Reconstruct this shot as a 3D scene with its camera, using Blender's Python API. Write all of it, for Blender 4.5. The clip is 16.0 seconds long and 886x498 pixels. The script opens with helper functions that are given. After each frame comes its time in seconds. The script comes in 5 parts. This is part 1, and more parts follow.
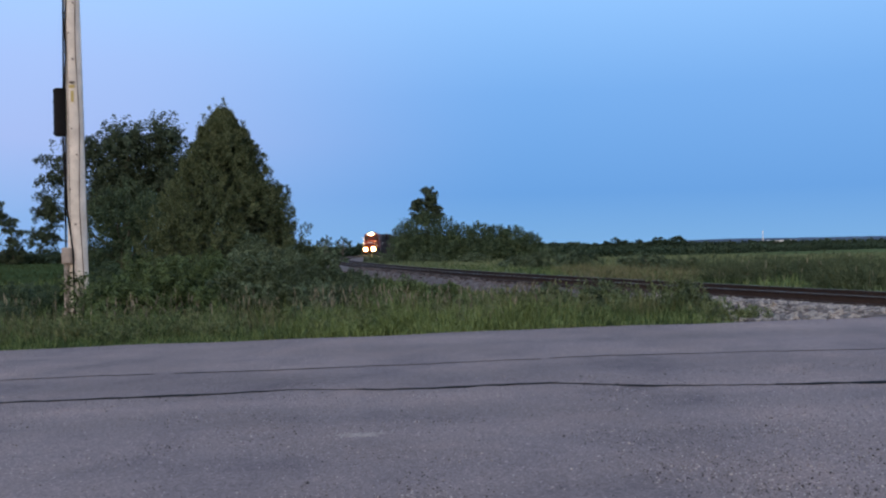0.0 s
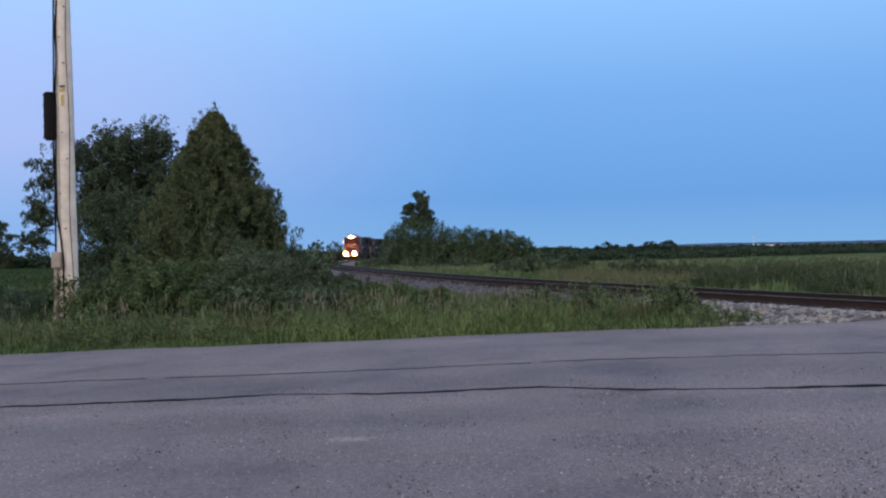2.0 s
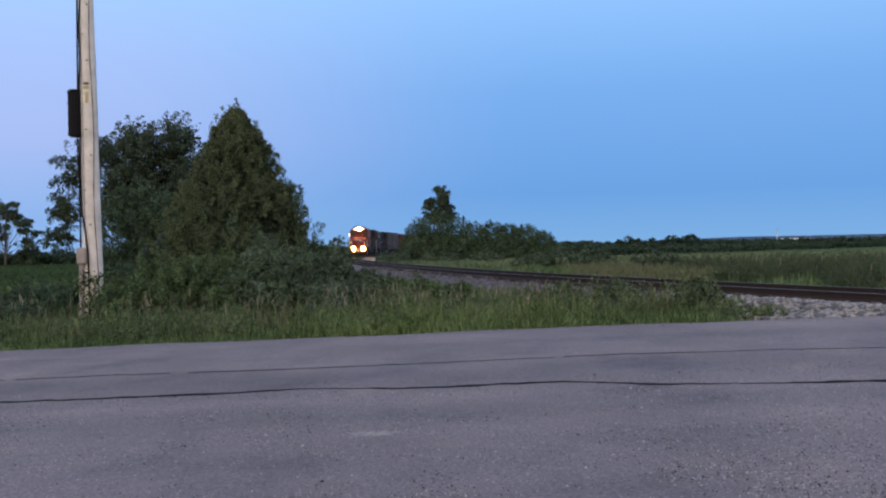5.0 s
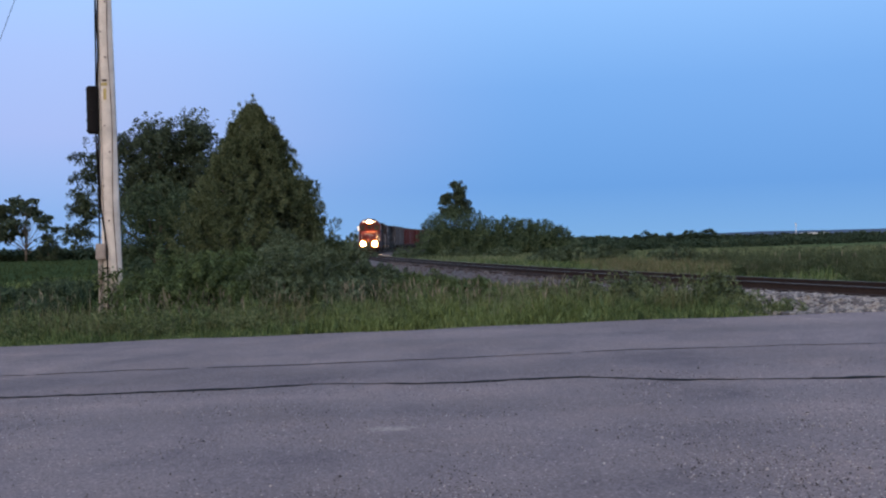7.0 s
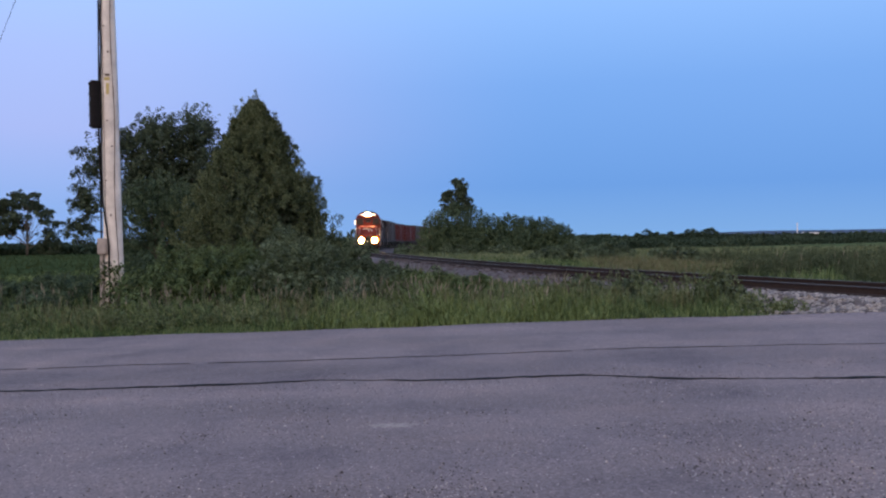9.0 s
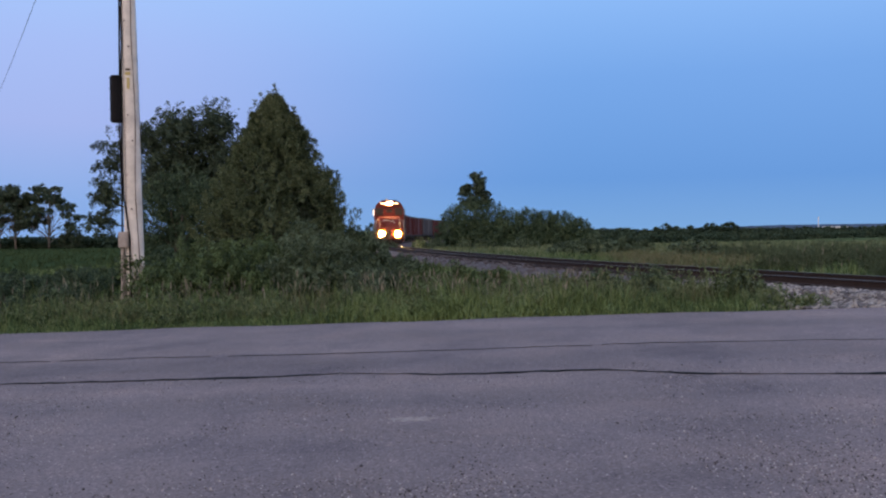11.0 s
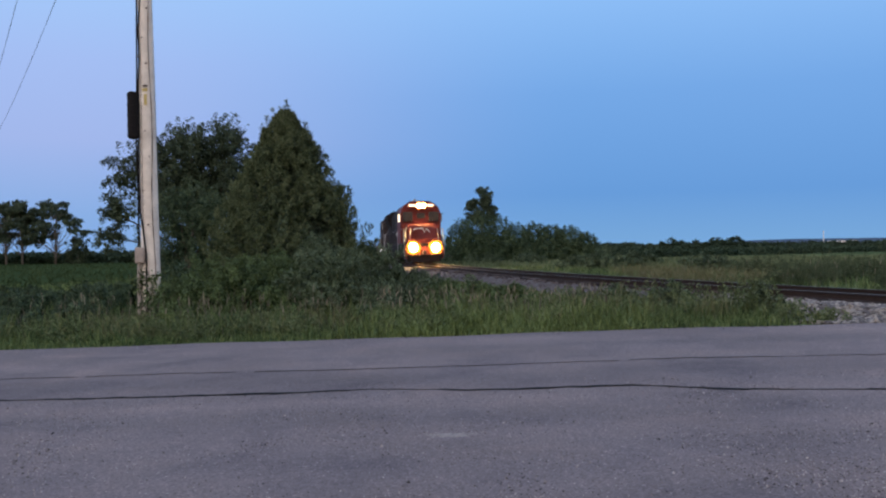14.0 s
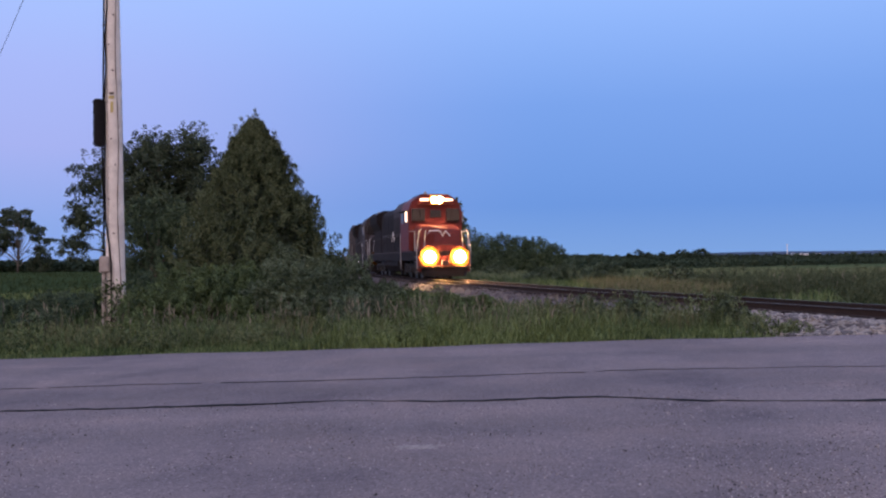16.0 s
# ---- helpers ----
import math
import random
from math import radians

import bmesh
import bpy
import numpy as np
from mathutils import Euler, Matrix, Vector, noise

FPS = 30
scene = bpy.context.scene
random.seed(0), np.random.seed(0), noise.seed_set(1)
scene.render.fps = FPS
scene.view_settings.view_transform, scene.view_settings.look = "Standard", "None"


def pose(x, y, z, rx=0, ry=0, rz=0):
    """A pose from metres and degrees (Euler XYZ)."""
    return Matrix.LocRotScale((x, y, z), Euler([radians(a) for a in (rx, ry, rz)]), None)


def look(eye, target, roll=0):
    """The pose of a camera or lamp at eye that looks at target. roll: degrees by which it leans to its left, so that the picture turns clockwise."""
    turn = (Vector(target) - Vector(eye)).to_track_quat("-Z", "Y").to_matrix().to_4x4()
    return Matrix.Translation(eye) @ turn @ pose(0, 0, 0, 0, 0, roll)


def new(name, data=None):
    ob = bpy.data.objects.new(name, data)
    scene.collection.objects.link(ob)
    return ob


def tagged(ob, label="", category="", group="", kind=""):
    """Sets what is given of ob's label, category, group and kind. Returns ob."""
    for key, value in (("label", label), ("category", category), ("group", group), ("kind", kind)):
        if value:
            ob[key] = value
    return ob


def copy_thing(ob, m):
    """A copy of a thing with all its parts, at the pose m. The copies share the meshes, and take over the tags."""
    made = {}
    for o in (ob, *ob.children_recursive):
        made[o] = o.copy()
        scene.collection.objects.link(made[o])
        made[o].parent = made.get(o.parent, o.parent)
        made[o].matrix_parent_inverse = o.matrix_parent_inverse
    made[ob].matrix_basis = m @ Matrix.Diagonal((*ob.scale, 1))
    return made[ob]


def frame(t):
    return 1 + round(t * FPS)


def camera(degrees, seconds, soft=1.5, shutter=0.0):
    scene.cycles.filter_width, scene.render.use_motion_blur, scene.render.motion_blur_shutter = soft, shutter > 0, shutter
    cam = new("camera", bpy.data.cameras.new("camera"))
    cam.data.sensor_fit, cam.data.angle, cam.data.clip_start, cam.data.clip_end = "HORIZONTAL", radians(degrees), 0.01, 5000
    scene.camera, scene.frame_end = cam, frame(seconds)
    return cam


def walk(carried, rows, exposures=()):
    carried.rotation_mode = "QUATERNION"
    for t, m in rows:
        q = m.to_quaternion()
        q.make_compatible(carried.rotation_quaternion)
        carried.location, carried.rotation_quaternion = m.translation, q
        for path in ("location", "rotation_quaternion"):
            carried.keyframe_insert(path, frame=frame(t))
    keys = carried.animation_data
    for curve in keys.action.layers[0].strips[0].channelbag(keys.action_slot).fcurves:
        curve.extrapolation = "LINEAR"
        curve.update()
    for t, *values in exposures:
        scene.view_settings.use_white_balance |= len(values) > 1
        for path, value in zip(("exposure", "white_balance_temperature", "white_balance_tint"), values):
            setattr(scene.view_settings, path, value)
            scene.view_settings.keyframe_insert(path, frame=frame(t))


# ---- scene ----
cam = camera(53.0, 16.0, soft=2.2)
PATH = [
    (0, pose(0.000, -0.000, 1.600, 90.000, 0.900, 0.000)),
    (0.5, pose(0.004, -0.009, 1.597, 90.213, 0.796, 0.046)),
    (1, pose(0.002, -0.006, 1.598, 90.395, 0.648, -0.424)),
    (1.5, pose(0.006, -0.008, 1.600, 90.317, 0.765, -0.758)),
    (2, pose(0.007, -0.010, 1.599, 90.270, 0.898, -0.542)),
    (2.5, pose(0.002, -0.009, 1.600, 90.198, 1.031, -0.498)),
    (3, pose(-0.002, -0.012, 1.601, 90.124, 1.142, -0.295)),
    (3.5, pose(0.001, -0.003, 1.597, 90.122, 1.140, 0.044)),
    (4, pose(-0.003, -0.002, 1.596, 90.139, 1.189, 0.304)),
    (6.5, pose(-0.010, 0.010, 1.599, 89.613, 1.044, 1.624)),
    (7, pose(-0.013, 0.016, 1.596, 89.671, 1.203, 1.862)),
    (7.5, pose(-0.016, 0.025, 1.594, 89.636, 1.193, 1.950)),
    (8, pose(-0.019, 0.030, 1.592, 89.415, 1.189, 2.144)),
    (8.5, pose(-0.022, 0.024, 1.593, 89.491, 1.048, 2.144)),
    (9, pose(-0.029, 0.021, 1.595, 89.485, 0.778, 1.927)),
    (9.5, pose(-0.034, 0.020, 1.597, 89.166, 0.700, 2.379)),
    (12, pose(-0.043, 0.022, 1.597, 89.106, 0.822, 3.230)),
    (12.5, pose(-0.098, 0.014, 1.599, 89.520, 0.981, 3.194)),
    (13, pose(-0.196, -0.001, 1.602, 89.717, 0.979, 3.193)),
    (13.5, pose(-0.285, -0.008, 1.606, 89.769, 1.032, 3.007)),
    (14, pose(-0.302, -0.011, 1.610, 90.056, 0.809, 3.377)),
    (14.5, pose(-0.312, -0.015, 1.610, 90.306, 0.554, 3.124)),
    (15, pose(-0.315, -0.016, 1.611, 90.298, 0.463, 2.619)),
    (15.5, pose(-0.307, -0.012, 1.611, 90.454, 0.491, 2.046)),
    (16, pose(-0.304, -0.015, 1.616, 90.719, 0.475, 1.359)),
]
walk(cam, PATH, exposures=[(0, 0.14, 6500, 10), (4, 0.14, 6500, 11), (7, 0.14, 6500, 13), (8, 0.13, 6500, 16), (9.5, 0.11, 6450, 20), (12, -0.03, 6500, 13), (12.5, -0.02, 6500, 11), (15, 0.0, 6500, 15), (15.5, 0.0, 6450, 22), (16, -0.03, 6400, 31)])

# ---------------------------------------------------------------- world and light
world = bpy.data.worlds.new("dusk_sky")
scene.world = world
world.use_nodes = True
wn, wl = world.node_tree.nodes, world.node_tree.links
wn.clear()


def ramp(tree, stops):
    node = tree.nodes.new("ShaderNodeValToRGB")
    while len(node.color_ramp.elements) < len(stops):
        node.color_ramp.elements.new(0.5)
    for e, (p, c) in zip(node.color_ramp.elements, stops):
        e.position, e.color = p, (*c, 1)
    return node


def blend(tree, fac, a, b):
    node = tree.nodes.new("ShaderNodeMix")
    node.data_type = "RGBA"
    tree.links.new(fac, node.inputs[0])
    tree.links.new(a, node.inputs[6])
    tree.links.new(b, node.inputs[7])
    return node.outputs[2]


wt = world.node_tree
coord = wn.new("ShaderNodeTexCoord")
sep = wn.new("ShaderNodeSeparateXYZ")
wl.new(coord.outputs["Generated"], sep.inputs[0])
# eastern half: the blue earth shadow low down, paler above
east = ramp(wt, [(0.0, (0.19, 0.40, 0.70)), (0.06, (0.135, 0.335, 0.70)), (0.17, (0.175, 0.395, 0.79)), (0.30, (0.29, 0.55, 0.96)), (0.9, (0.34, 0.50, 0.82))])
# northern side: lavender twilight band
north = ramp(wt, [(0.0, (0.22, 0.41, 0.74)), (0.04, (0.25, 0.43, 0.77)), (0.12, (0.36, 0.48, 0.83)), (0.20, (0.37, 0.52, 0.89)), (0.30, (0.36, 0.60, 0.97)), (0.9, (0.34, 0.50, 0.82))])
# western half: the afterglow of the sunset
west = ramp(wt, [(0.0, (1.65, 1.07, 0.74)), (0.2, (1.32, 1.07, 0.95)), (0.5, (0.74, 0.76, 0.90)), (0.9, (0.34, 0.50, 0.82))])
for r in (east, north, west):
    wl.new(sep.outputs["Z"], r.inputs[0])


def span(out, a, b):
    node = wn.new("ShaderNodeMapRange")
    node.interpolation_type = "SMOOTHSTEP"
    node.inputs[1].default_value, node.inputs[2].default_value = a, b
    wl.new(out, node.inputs[0])
    return node.outputs[0]


sky_front = blend(wt, span(sep.outputs["X"], 0.12, -0.46), east.outputs[0], north.outputs[0])
sky_all = blend(wt, span(sep.outputs["Y"], 0.45, -0.5), sky_front, west.outputs[0])
bg = wn.new("ShaderNodeBackground")
bg.inputs[1].default_value = 1.0
wl.new(sky_all, bg.inputs[0])
wo = wn.new("ShaderNodeOutputWorld")
wl.new(bg.outputs[0], wo.inputs[0])

glow = new("afterglow", bpy.data.lights.new("afterglow", "SUN"))
glow.data.energy, glow.data.angle, glow.data.color = 0.66, radians(50), (1.0, 0.85, 0.76)
glow.matrix_world = look((0, 0, 0), (0.50, 0.72, -0.68))


# ---------------------------------------------------------------- materials
def material(name, color, rough=0.8, vary=0.35, scale=6.0, fine=60.0, bump=0.3, depth=0.01, metal=0.0, second=None, island=0.0, glow_strength=0.0, spec=0.4):
    """Base colour with two scales of noise between a darker and a lighter (or second) tone, and relief."""
    m = bpy.data.materials.new(name)
    m.use_nodes = True
    t = m.node_tree
    n, l = t.nodes, t.links
    b = n["Principled BSDF"]
    b.inputs["Roughness"].default_value, b.inputs["Metallic"].default_value = rough, metal
    b.inputs["Specular IOR Level"].default_value = spec
    tc = n.new("ShaderNodeTexCoord")
    big, small = n.new("ShaderNodeTexNoise"), n.new("ShaderNodeTexNoise")
    big.inputs["Scale"].default_value, small.inputs["Scale"].default_value = scale, fine
    big.inputs["Detail"].default_value, small.inputs["Detail"].default_value = 5, 4
    for q in (big, small):
        l.new(tc.outputs["Object"], q.inputs["Vector"])
    mix = n.new("ShaderNodeMath")
    mix.operation = "MULTIPLY_ADD"
    mix.inputs[1].default_value = 0.4
    l.new(small.outputs[0], mix.inputs[0])
    half = n.new("ShaderNodeMath")
    half.operation = "MULTIPLY"
    half.inputs[1].default_value = 0.6
    l.new(big.outputs[0], half.inputs[0])
    l.new(half.outputs[0], mix.inputs[2])
    value = mix.outputs[0]
    if island:
        geo = n.new("ShaderNodeNewGeometry")
        add = n.new("ShaderNodeMath")
        add.operation = "MULTIPLY_ADD"
        add.inputs[1].default_value = island
        l.new(geo.outputs["Random Per Island"], add.inputs[0])
        l.new(value, add.inputs[2])
        sub = n.new("ShaderNodeMath")
        sub.operation = "SUBTRACT"
        sub.inputs[1].default_value = island / 2
        l.new(add.outputs[0], sub.inputs[0])
        value = sub.outputs[0]
    lo = tuple(c * (1 - vary) for c in color)
    hi = second or tuple(min(1, c * (1 + vary)) for c in color)
    r = ramp(t, [(0.3, lo), (0.5, color), (0.7, hi)])
    l.new(value, r.inputs[0])
    l.new(r.outputs[0], b.inputs["Base Color"])
    if bump:
        bp = n.new("ShaderNodeBump")
        bp.inputs["Strength"].default_value, bp.inputs["Distance"].default_value = bump, depth
        l.new(mix.outputs[0], bp.inputs["Height"])
        l.new(bp.outputs[0], b.inputs["Normal"])
    if glow_strength:
        b.inputs["Emission Color"].default_value = (*color, 1)
        b.inputs["Emission Strength"].default_value = glow_strength
    return m


M = {
    "soil": material("field_soil_and_grass", (0.06, 0.085, 0.038), 1.0, 0.4, 0.25, 9.0, 0.6, 0.05, second=(0.10, 0.11, 0.05), spec=0.0),
    "crop": material("green_crop", (0.042, 0.066, 0.028), 1.0, 0.3, 0.15, 6.0, 0.6, 0.06, spec=0.0),
    "meadow": material("pale_meadow_grass", (0.085, 0.12, 0.055), 1.0, 0.25, 0.12, 4.0, 0.6, 0.06, second=(0.13, 0.15, 0.075), spec=0.0),
    "ballast": material("brown_grey_ballast", (0.090, 0.070, 0.063), 0.95, 0.4, 3.0, 22.0, 1.0, 0.05, island=0.3, second=(0.14, 0.125, 0.12)),
    "stone": material("pale_limestone", (0.30, 0.275, 0.24), 0.9, 0.5, 5.0, 40.0, 0.5, 0.01),
    "stone_dark": material("grey_stone", (0.12, 0.112, 0.11), 0.9, 0.4, 5.0, 40.0, 0.5, 0.01),
    "tie": material("creosoted_tie", (0.030, 0.022, 0.020), 0.95, 0.4, 4.0, 40.0, 0.6, 0.01, spec=0.15),
    "rail": material("rusty_rail", (0.035, 0.024, 0.020), 0.8, 0.3, 8.0, 80.0, 0.3, 0.003, spec=0.2),
    "railhead": material("polished_railhead", (0.095, 0.085, 0.055), 0.45, 0.2, 8.0, 90.0, 0.1, 0.001, metal=0.7),
    "worn": material("pale_worn_asphalt", (0.30, 0.27, 0.255), 0.95, 0.35, 14.0, 60.0, 0.9, 0.012, spec=0.05),
    "tar": material("tar_seal", (0.010, 0.010, 0.010), 0.9, 0.3, 10.0, 60.0, 0.4, 0.004, spec=0.1),
    "pole": material("weathered_pole_wood", (0.70, 0.67, 0.60), 0.85, 0.3, 3.0, 50.0, 0.5, 0.006),
    "black": material("black_cable_sheath", (0.010, 0.010, 0.011), 0.75, 0.3, 20.0, 90.0, 0.1, 0.002, spec=0.15),
    "steel": material("galvanised_steel", (0.30, 0.30, 0.30), 0.6, 0.2, 8.0, 60.0, 0.15, 0.002, metal=0.4),
    "box_grey": material("weathered_grey_box", (0.34, 0.31, 0.28), 0.8, 0.3, 6.0, 50.0, 0.3, 0.004, spec=0.2),
    "yellow": material("yellow_tag", (0.50, 0.42, 0.16), 0.6, 0.2, 20.0, 90.0, 0.1, 0.002),
    "bark": material("grey_bark", (0.11, 0.09, 0.07), 0.9, 0.4, 4.0, 30.0, 0.8, 0.02),
    "bark_pale": material("pale_bark", (0.15, 0.14, 0.125), 0.9, 0.3, 4.0, 30.0, 0.6, 0.02),
    "cedar": material("cedar_sprays", (0.077, 0.112, 0.053), 0.8, 0.6, 0.8, 3.0, 0, island=0.40, second=(0.155, 0.19, 0.10), spec=0.2),
    "leaf_dark": material("dark_leaves", (0.050, 0.078, 0.048), 0.7, 0.5, 0.6, 6.0, 0, island=0.4, second=(0.095, 0.14, 0.08), spec=0.25),
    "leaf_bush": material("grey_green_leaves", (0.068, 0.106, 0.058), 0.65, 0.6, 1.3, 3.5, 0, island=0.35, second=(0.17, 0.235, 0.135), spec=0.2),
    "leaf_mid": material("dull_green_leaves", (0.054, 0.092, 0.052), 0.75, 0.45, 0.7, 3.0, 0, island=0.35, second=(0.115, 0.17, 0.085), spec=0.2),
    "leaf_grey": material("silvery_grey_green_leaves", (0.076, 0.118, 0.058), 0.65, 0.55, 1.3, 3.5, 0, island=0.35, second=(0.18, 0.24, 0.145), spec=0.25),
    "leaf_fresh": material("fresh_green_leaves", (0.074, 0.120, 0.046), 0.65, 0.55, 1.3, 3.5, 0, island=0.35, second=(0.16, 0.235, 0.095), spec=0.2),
    # far hedges: green lifted to take in the distance haze
    "leaf_far": material("hazed_far_hedge_leaves", (0.048, 0.078, 0.052), 0.9, 0.35, 0.06, 1.0, 0, island=0.3, spec=0.05),
    "weed": material("yellow_green_weeds", (0.085, 0.128, 0.055), 0.75, 0.45, 0.8, 6.0, 0, island=0.45, second=(0.17, 0.21, 0.10), spec=0.2),
    "grass": material("fresh_verge_grass", (0.070, 0.128, 0.044), 0.75, 0.55, 0.7, 4.0, 0, island=0.6, second=(0.17, 0.23, 0.09), spec=0.2),
    "weed_far": material("dull_green_trackside_weeds", (0.075, 0.108, 0.060), 0.85, 0.4, 0.35, 2.0, 0, island=0.30, second=(0.13, 0.165, 0.095), spec=0.1),
    # lush grass, its yellow and brightness raised to include headlamp light
    "grass_lush_lit": material("lush_grass_headlit_tone", (0.122, 0.180, 0.054), 0.7, 0.5, 0.8, 4.0, 0, island=0.6, second=(0.19, 0.26, 0.10), spec=0.2),
    "chips": material("mixed_road_chips", (0.19, 0.17, 0.17), 0.9, 0.75, 9.0, 60.0, 0, island=1.0, second=(0.40, 0.375, 0.365), spec=0.1),
    "meadow_blade": material("pale_green_meadow_blades", (0.115, 0.16, 0.085), 0.9, 0.3, 0.2, 4.0, 0, island=0.5, second=(0.19, 0.225, 0.125), spec=0.1),
    "grass_dry": material("dry_grass", (0.12, 0.135, 0.065), 0.85, 0.3, 0.5, 4.0, 0, island=0.5, second=(0.20, 0.19, 0.11), spec=0.2),
    "seed": material("pale_seed_heads", (0.165, 0.165, 0.125), 0.9, 0.4, 1.0, 8.0, 0, island=0.7, second=(0.29, 0.275, 0.215), spec=0.1),
    # woods tinted blue: distance haze mixed into the base colour
    "hill": material("haze_blue_hill", (0.075, 0.11, 0.16), 1.0, 0.25, 0.004, 0.05, 0, spec=0.0),
    "white": material("white_paint", (0.75, 0.75, 0.74), 0.6, 0.08, 2.0, 30.0, 0.1, 0.003),
    "loco_red": material("orange_red_loco_paint", (0.14, 0.021, 0.016), 0.55, 0.25, 1.5, 20.0, 0.08, 0.004, spec=0.3),
    "loco_black": material("grimy_black_loco_paint", (0.022, 0.018, 0.018), 0.8, 0.4, 1.2, 18.0, 0.15, 0.005, spec=0.15),
    "loco_grey": material("dusty_grey_hood_paint", (0.055, 0.045, 0.045), 0.75, 0.3, 1.0, 18.0, 0.15, 0.005, spec=0.2),
    "truck": material("oily_cast_steel", (0.03, 0.027, 0.025), 0.7, 0.4, 3.0, 30.0, 0.3, 0.01),
    "wheel": material("wheel_steel", (0.10, 0.09, 0.085), 0.45, 0.3, 5.0, 40.0, 0.1, 0.004, metal=0.8),
    "boxcar": material("oxide_red_car_paint", (0.11, 0.026, 0.020), 0.7, 0.3, 0.8, 15.0, 0.15, 0.006, spec=0.2),
    "hopper": material("dusty_grey_car_paint", (0.085, 0.08, 0.084), 0.75, 0.25, 0.8, 15.0, 0.15, 0.006, spec=0.2),
    "lamp": material("lit_lamp_glass", (1.0, 0.60, 0.22), 0.3, 0.0, 1, 1, 0, glow_strength=450.0),
    # dark orange for discs added behind the lamps, whose falloff mimics lens glare
    "halo": material("glare_halo_disc", (0.085, 0.033, 0.0034), 0.6, 0.05, 4, 30, 0, spec=0.1),
    "rail_paint": material("scuffed_white_rail_paint", (0.42, 0.41, 0.40), 0.6, 0.2, 5.0, 40.0, 0.1, 0.002),
    # lit number boards; the same glow is added to one mirror plate
    "board": material("lit_number_board_and_plate_glow", (1.0, 0.80, 0.55), 0.4, 0.0, 1, 1, 0, glow_strength=2.2),
    "marker": material("small_marker_light", (1.0, 0.93, 0.8), 0.4, 0.0, 1, 1, 0, glow_strength=25.0),
}
glass = bpy.data.materials.new("dark_cab_glass")
glass.use_nodes = True
gb = glass.node_tree.nodes["Principled BSDF"]
gb.inputs["Base Color"].default_value, gb.inputs["Roughness"].default_value = (0.018, 0.016, 0.016, 1), 0.3
M["glass"] = glass


def asphalt():
    """Old grey asphalt: stone grain, wheel-worn bands and pale dusty patches."""
    m = material("old_asphalt", (0.216, 0.181, 0.174), 0.92, 0.25, 0.45, 45.0, 0.9, 0.014, spec=0.2)
    t = m.node_tree
    n, l = t.nodes, t.links
    b = n["Principled BSDF"]
    base = b.inputs["Base Color"].links[0].from_socket
    tc = n.new("ShaderNodeTexCoord")
    chips = n.new("ShaderNodeTexVoronoi")
    chips.inputs["Scale"].default_value = 75.0
    l.new(tc.outputs["Object"], chips.inputs["Vector"])
    grain = ramp(t, [(0.0, (0.45, 0.45, 0.46)), (0.45, (0.92, 0.92, 0.92)), (0.75, (1.08, 1.08, 1.08)), (0.9, (1.5, 1.48, 1.46)), (1.0, (3.0, 2.95, 2.9))])
    l.new(chips.outputs["Color"], grain.inputs[0])
    mul = n.new("ShaderNodeMix")
    mul.data_type, mul.blend_type = "RGBA", "MULTIPLY"
    mul.inputs[0].default_value = 0.75
    l.new(base, mul.inputs[6])
    l.new(grain.outputs[0], mul.inputs[7])
    stretch = n.new("ShaderNodeMapping")
    stretch.inputs["Scale"].default_value = (0.05, 0.55, 0.3)
    l.new(tc.outputs["Object"], stretch.inputs["Vector"])
    bands = n.new("ShaderNodeTexNoise")
    bands.inputs["Scale"].default_value, bands.inputs["Detail"].default_value = 1.0, 6
    l.new(stretch.outputs[0], bands.inputs["Vector"])
    wear = ramp(t, [(0.35, (0.80, 0.80, 0.82)), (0.5, (1.0, 0.98, 0.98)), (0.68, (1.22, 1.18, 1.15))])
    l.new(bands.outputs[0], wear.inputs[0])
    mul2 = n.new("ShaderNodeMix")
    mul2.data_type, mul2.blend_type = "RGBA", "MULTIPLY"
    mul2.inputs[0].default_value = 0.8
    l.new(mul.outputs[2], mul2.inputs[6])
    l.new(wear.outputs[0], mul2.inputs[7])
    blot = n.new("ShaderNodeTexNoise")
    blot.inputs["Scale"].default_value, blot.inputs["Detail"].default_value, blot.inputs["Roughness"].default_value = 0.75, 8, 0.65
    l.new(tc.outputs["Object"], blot.inputs["Vector"])
    tone = ramp(t, [(0.32, (0.66, 0.67, 0.72)), (0.48, (0.95, 0.95, 0.96)), (0.58, (1.0, 0.98, 0.96)), (0.72, (1.28, 1.2, 1.14))])
    l.new(blot.outputs[0], tone.inputs[0])
    mul3 = n.new("ShaderNodeMix")
    mul3.data_type, mul3.blend_type = "RGBA", "MULTIPLY"
    mul3.inputs[0].default_value = 0.85
    l.new(mul2.outputs[2], mul3.inputs[6])
    l.new(tone.outputs[0], mul3.inputs[7])
    l.new(mul3.outputs[2], b.inputs["Base Color"])
    return m


M["asphalt"] = asphalt()

# ---------------------------------------------------------------- helpers
rng = np.random.default_rng(7)


def mesh_object(name, verts, faces, mat, parent=None, label="", smooth=False):
    me = bpy.data.meshes.new(name)
    me.from_pydata(np.asarray(verts, dtype=float).tolist(), [], np.asarray(faces).tolist() if isinstance(faces, np.ndarray) else faces)
    if smooth:
        me.polygons.foreach_set("use_smooth", np.ones(len(me.polygons), dtype=bool))
    me.materials.append(mat)
    me.update()
    ob = new(name, me)
    if parent:
        ob.parent = parent
    if label:
        ob["label"] = label
    return ob


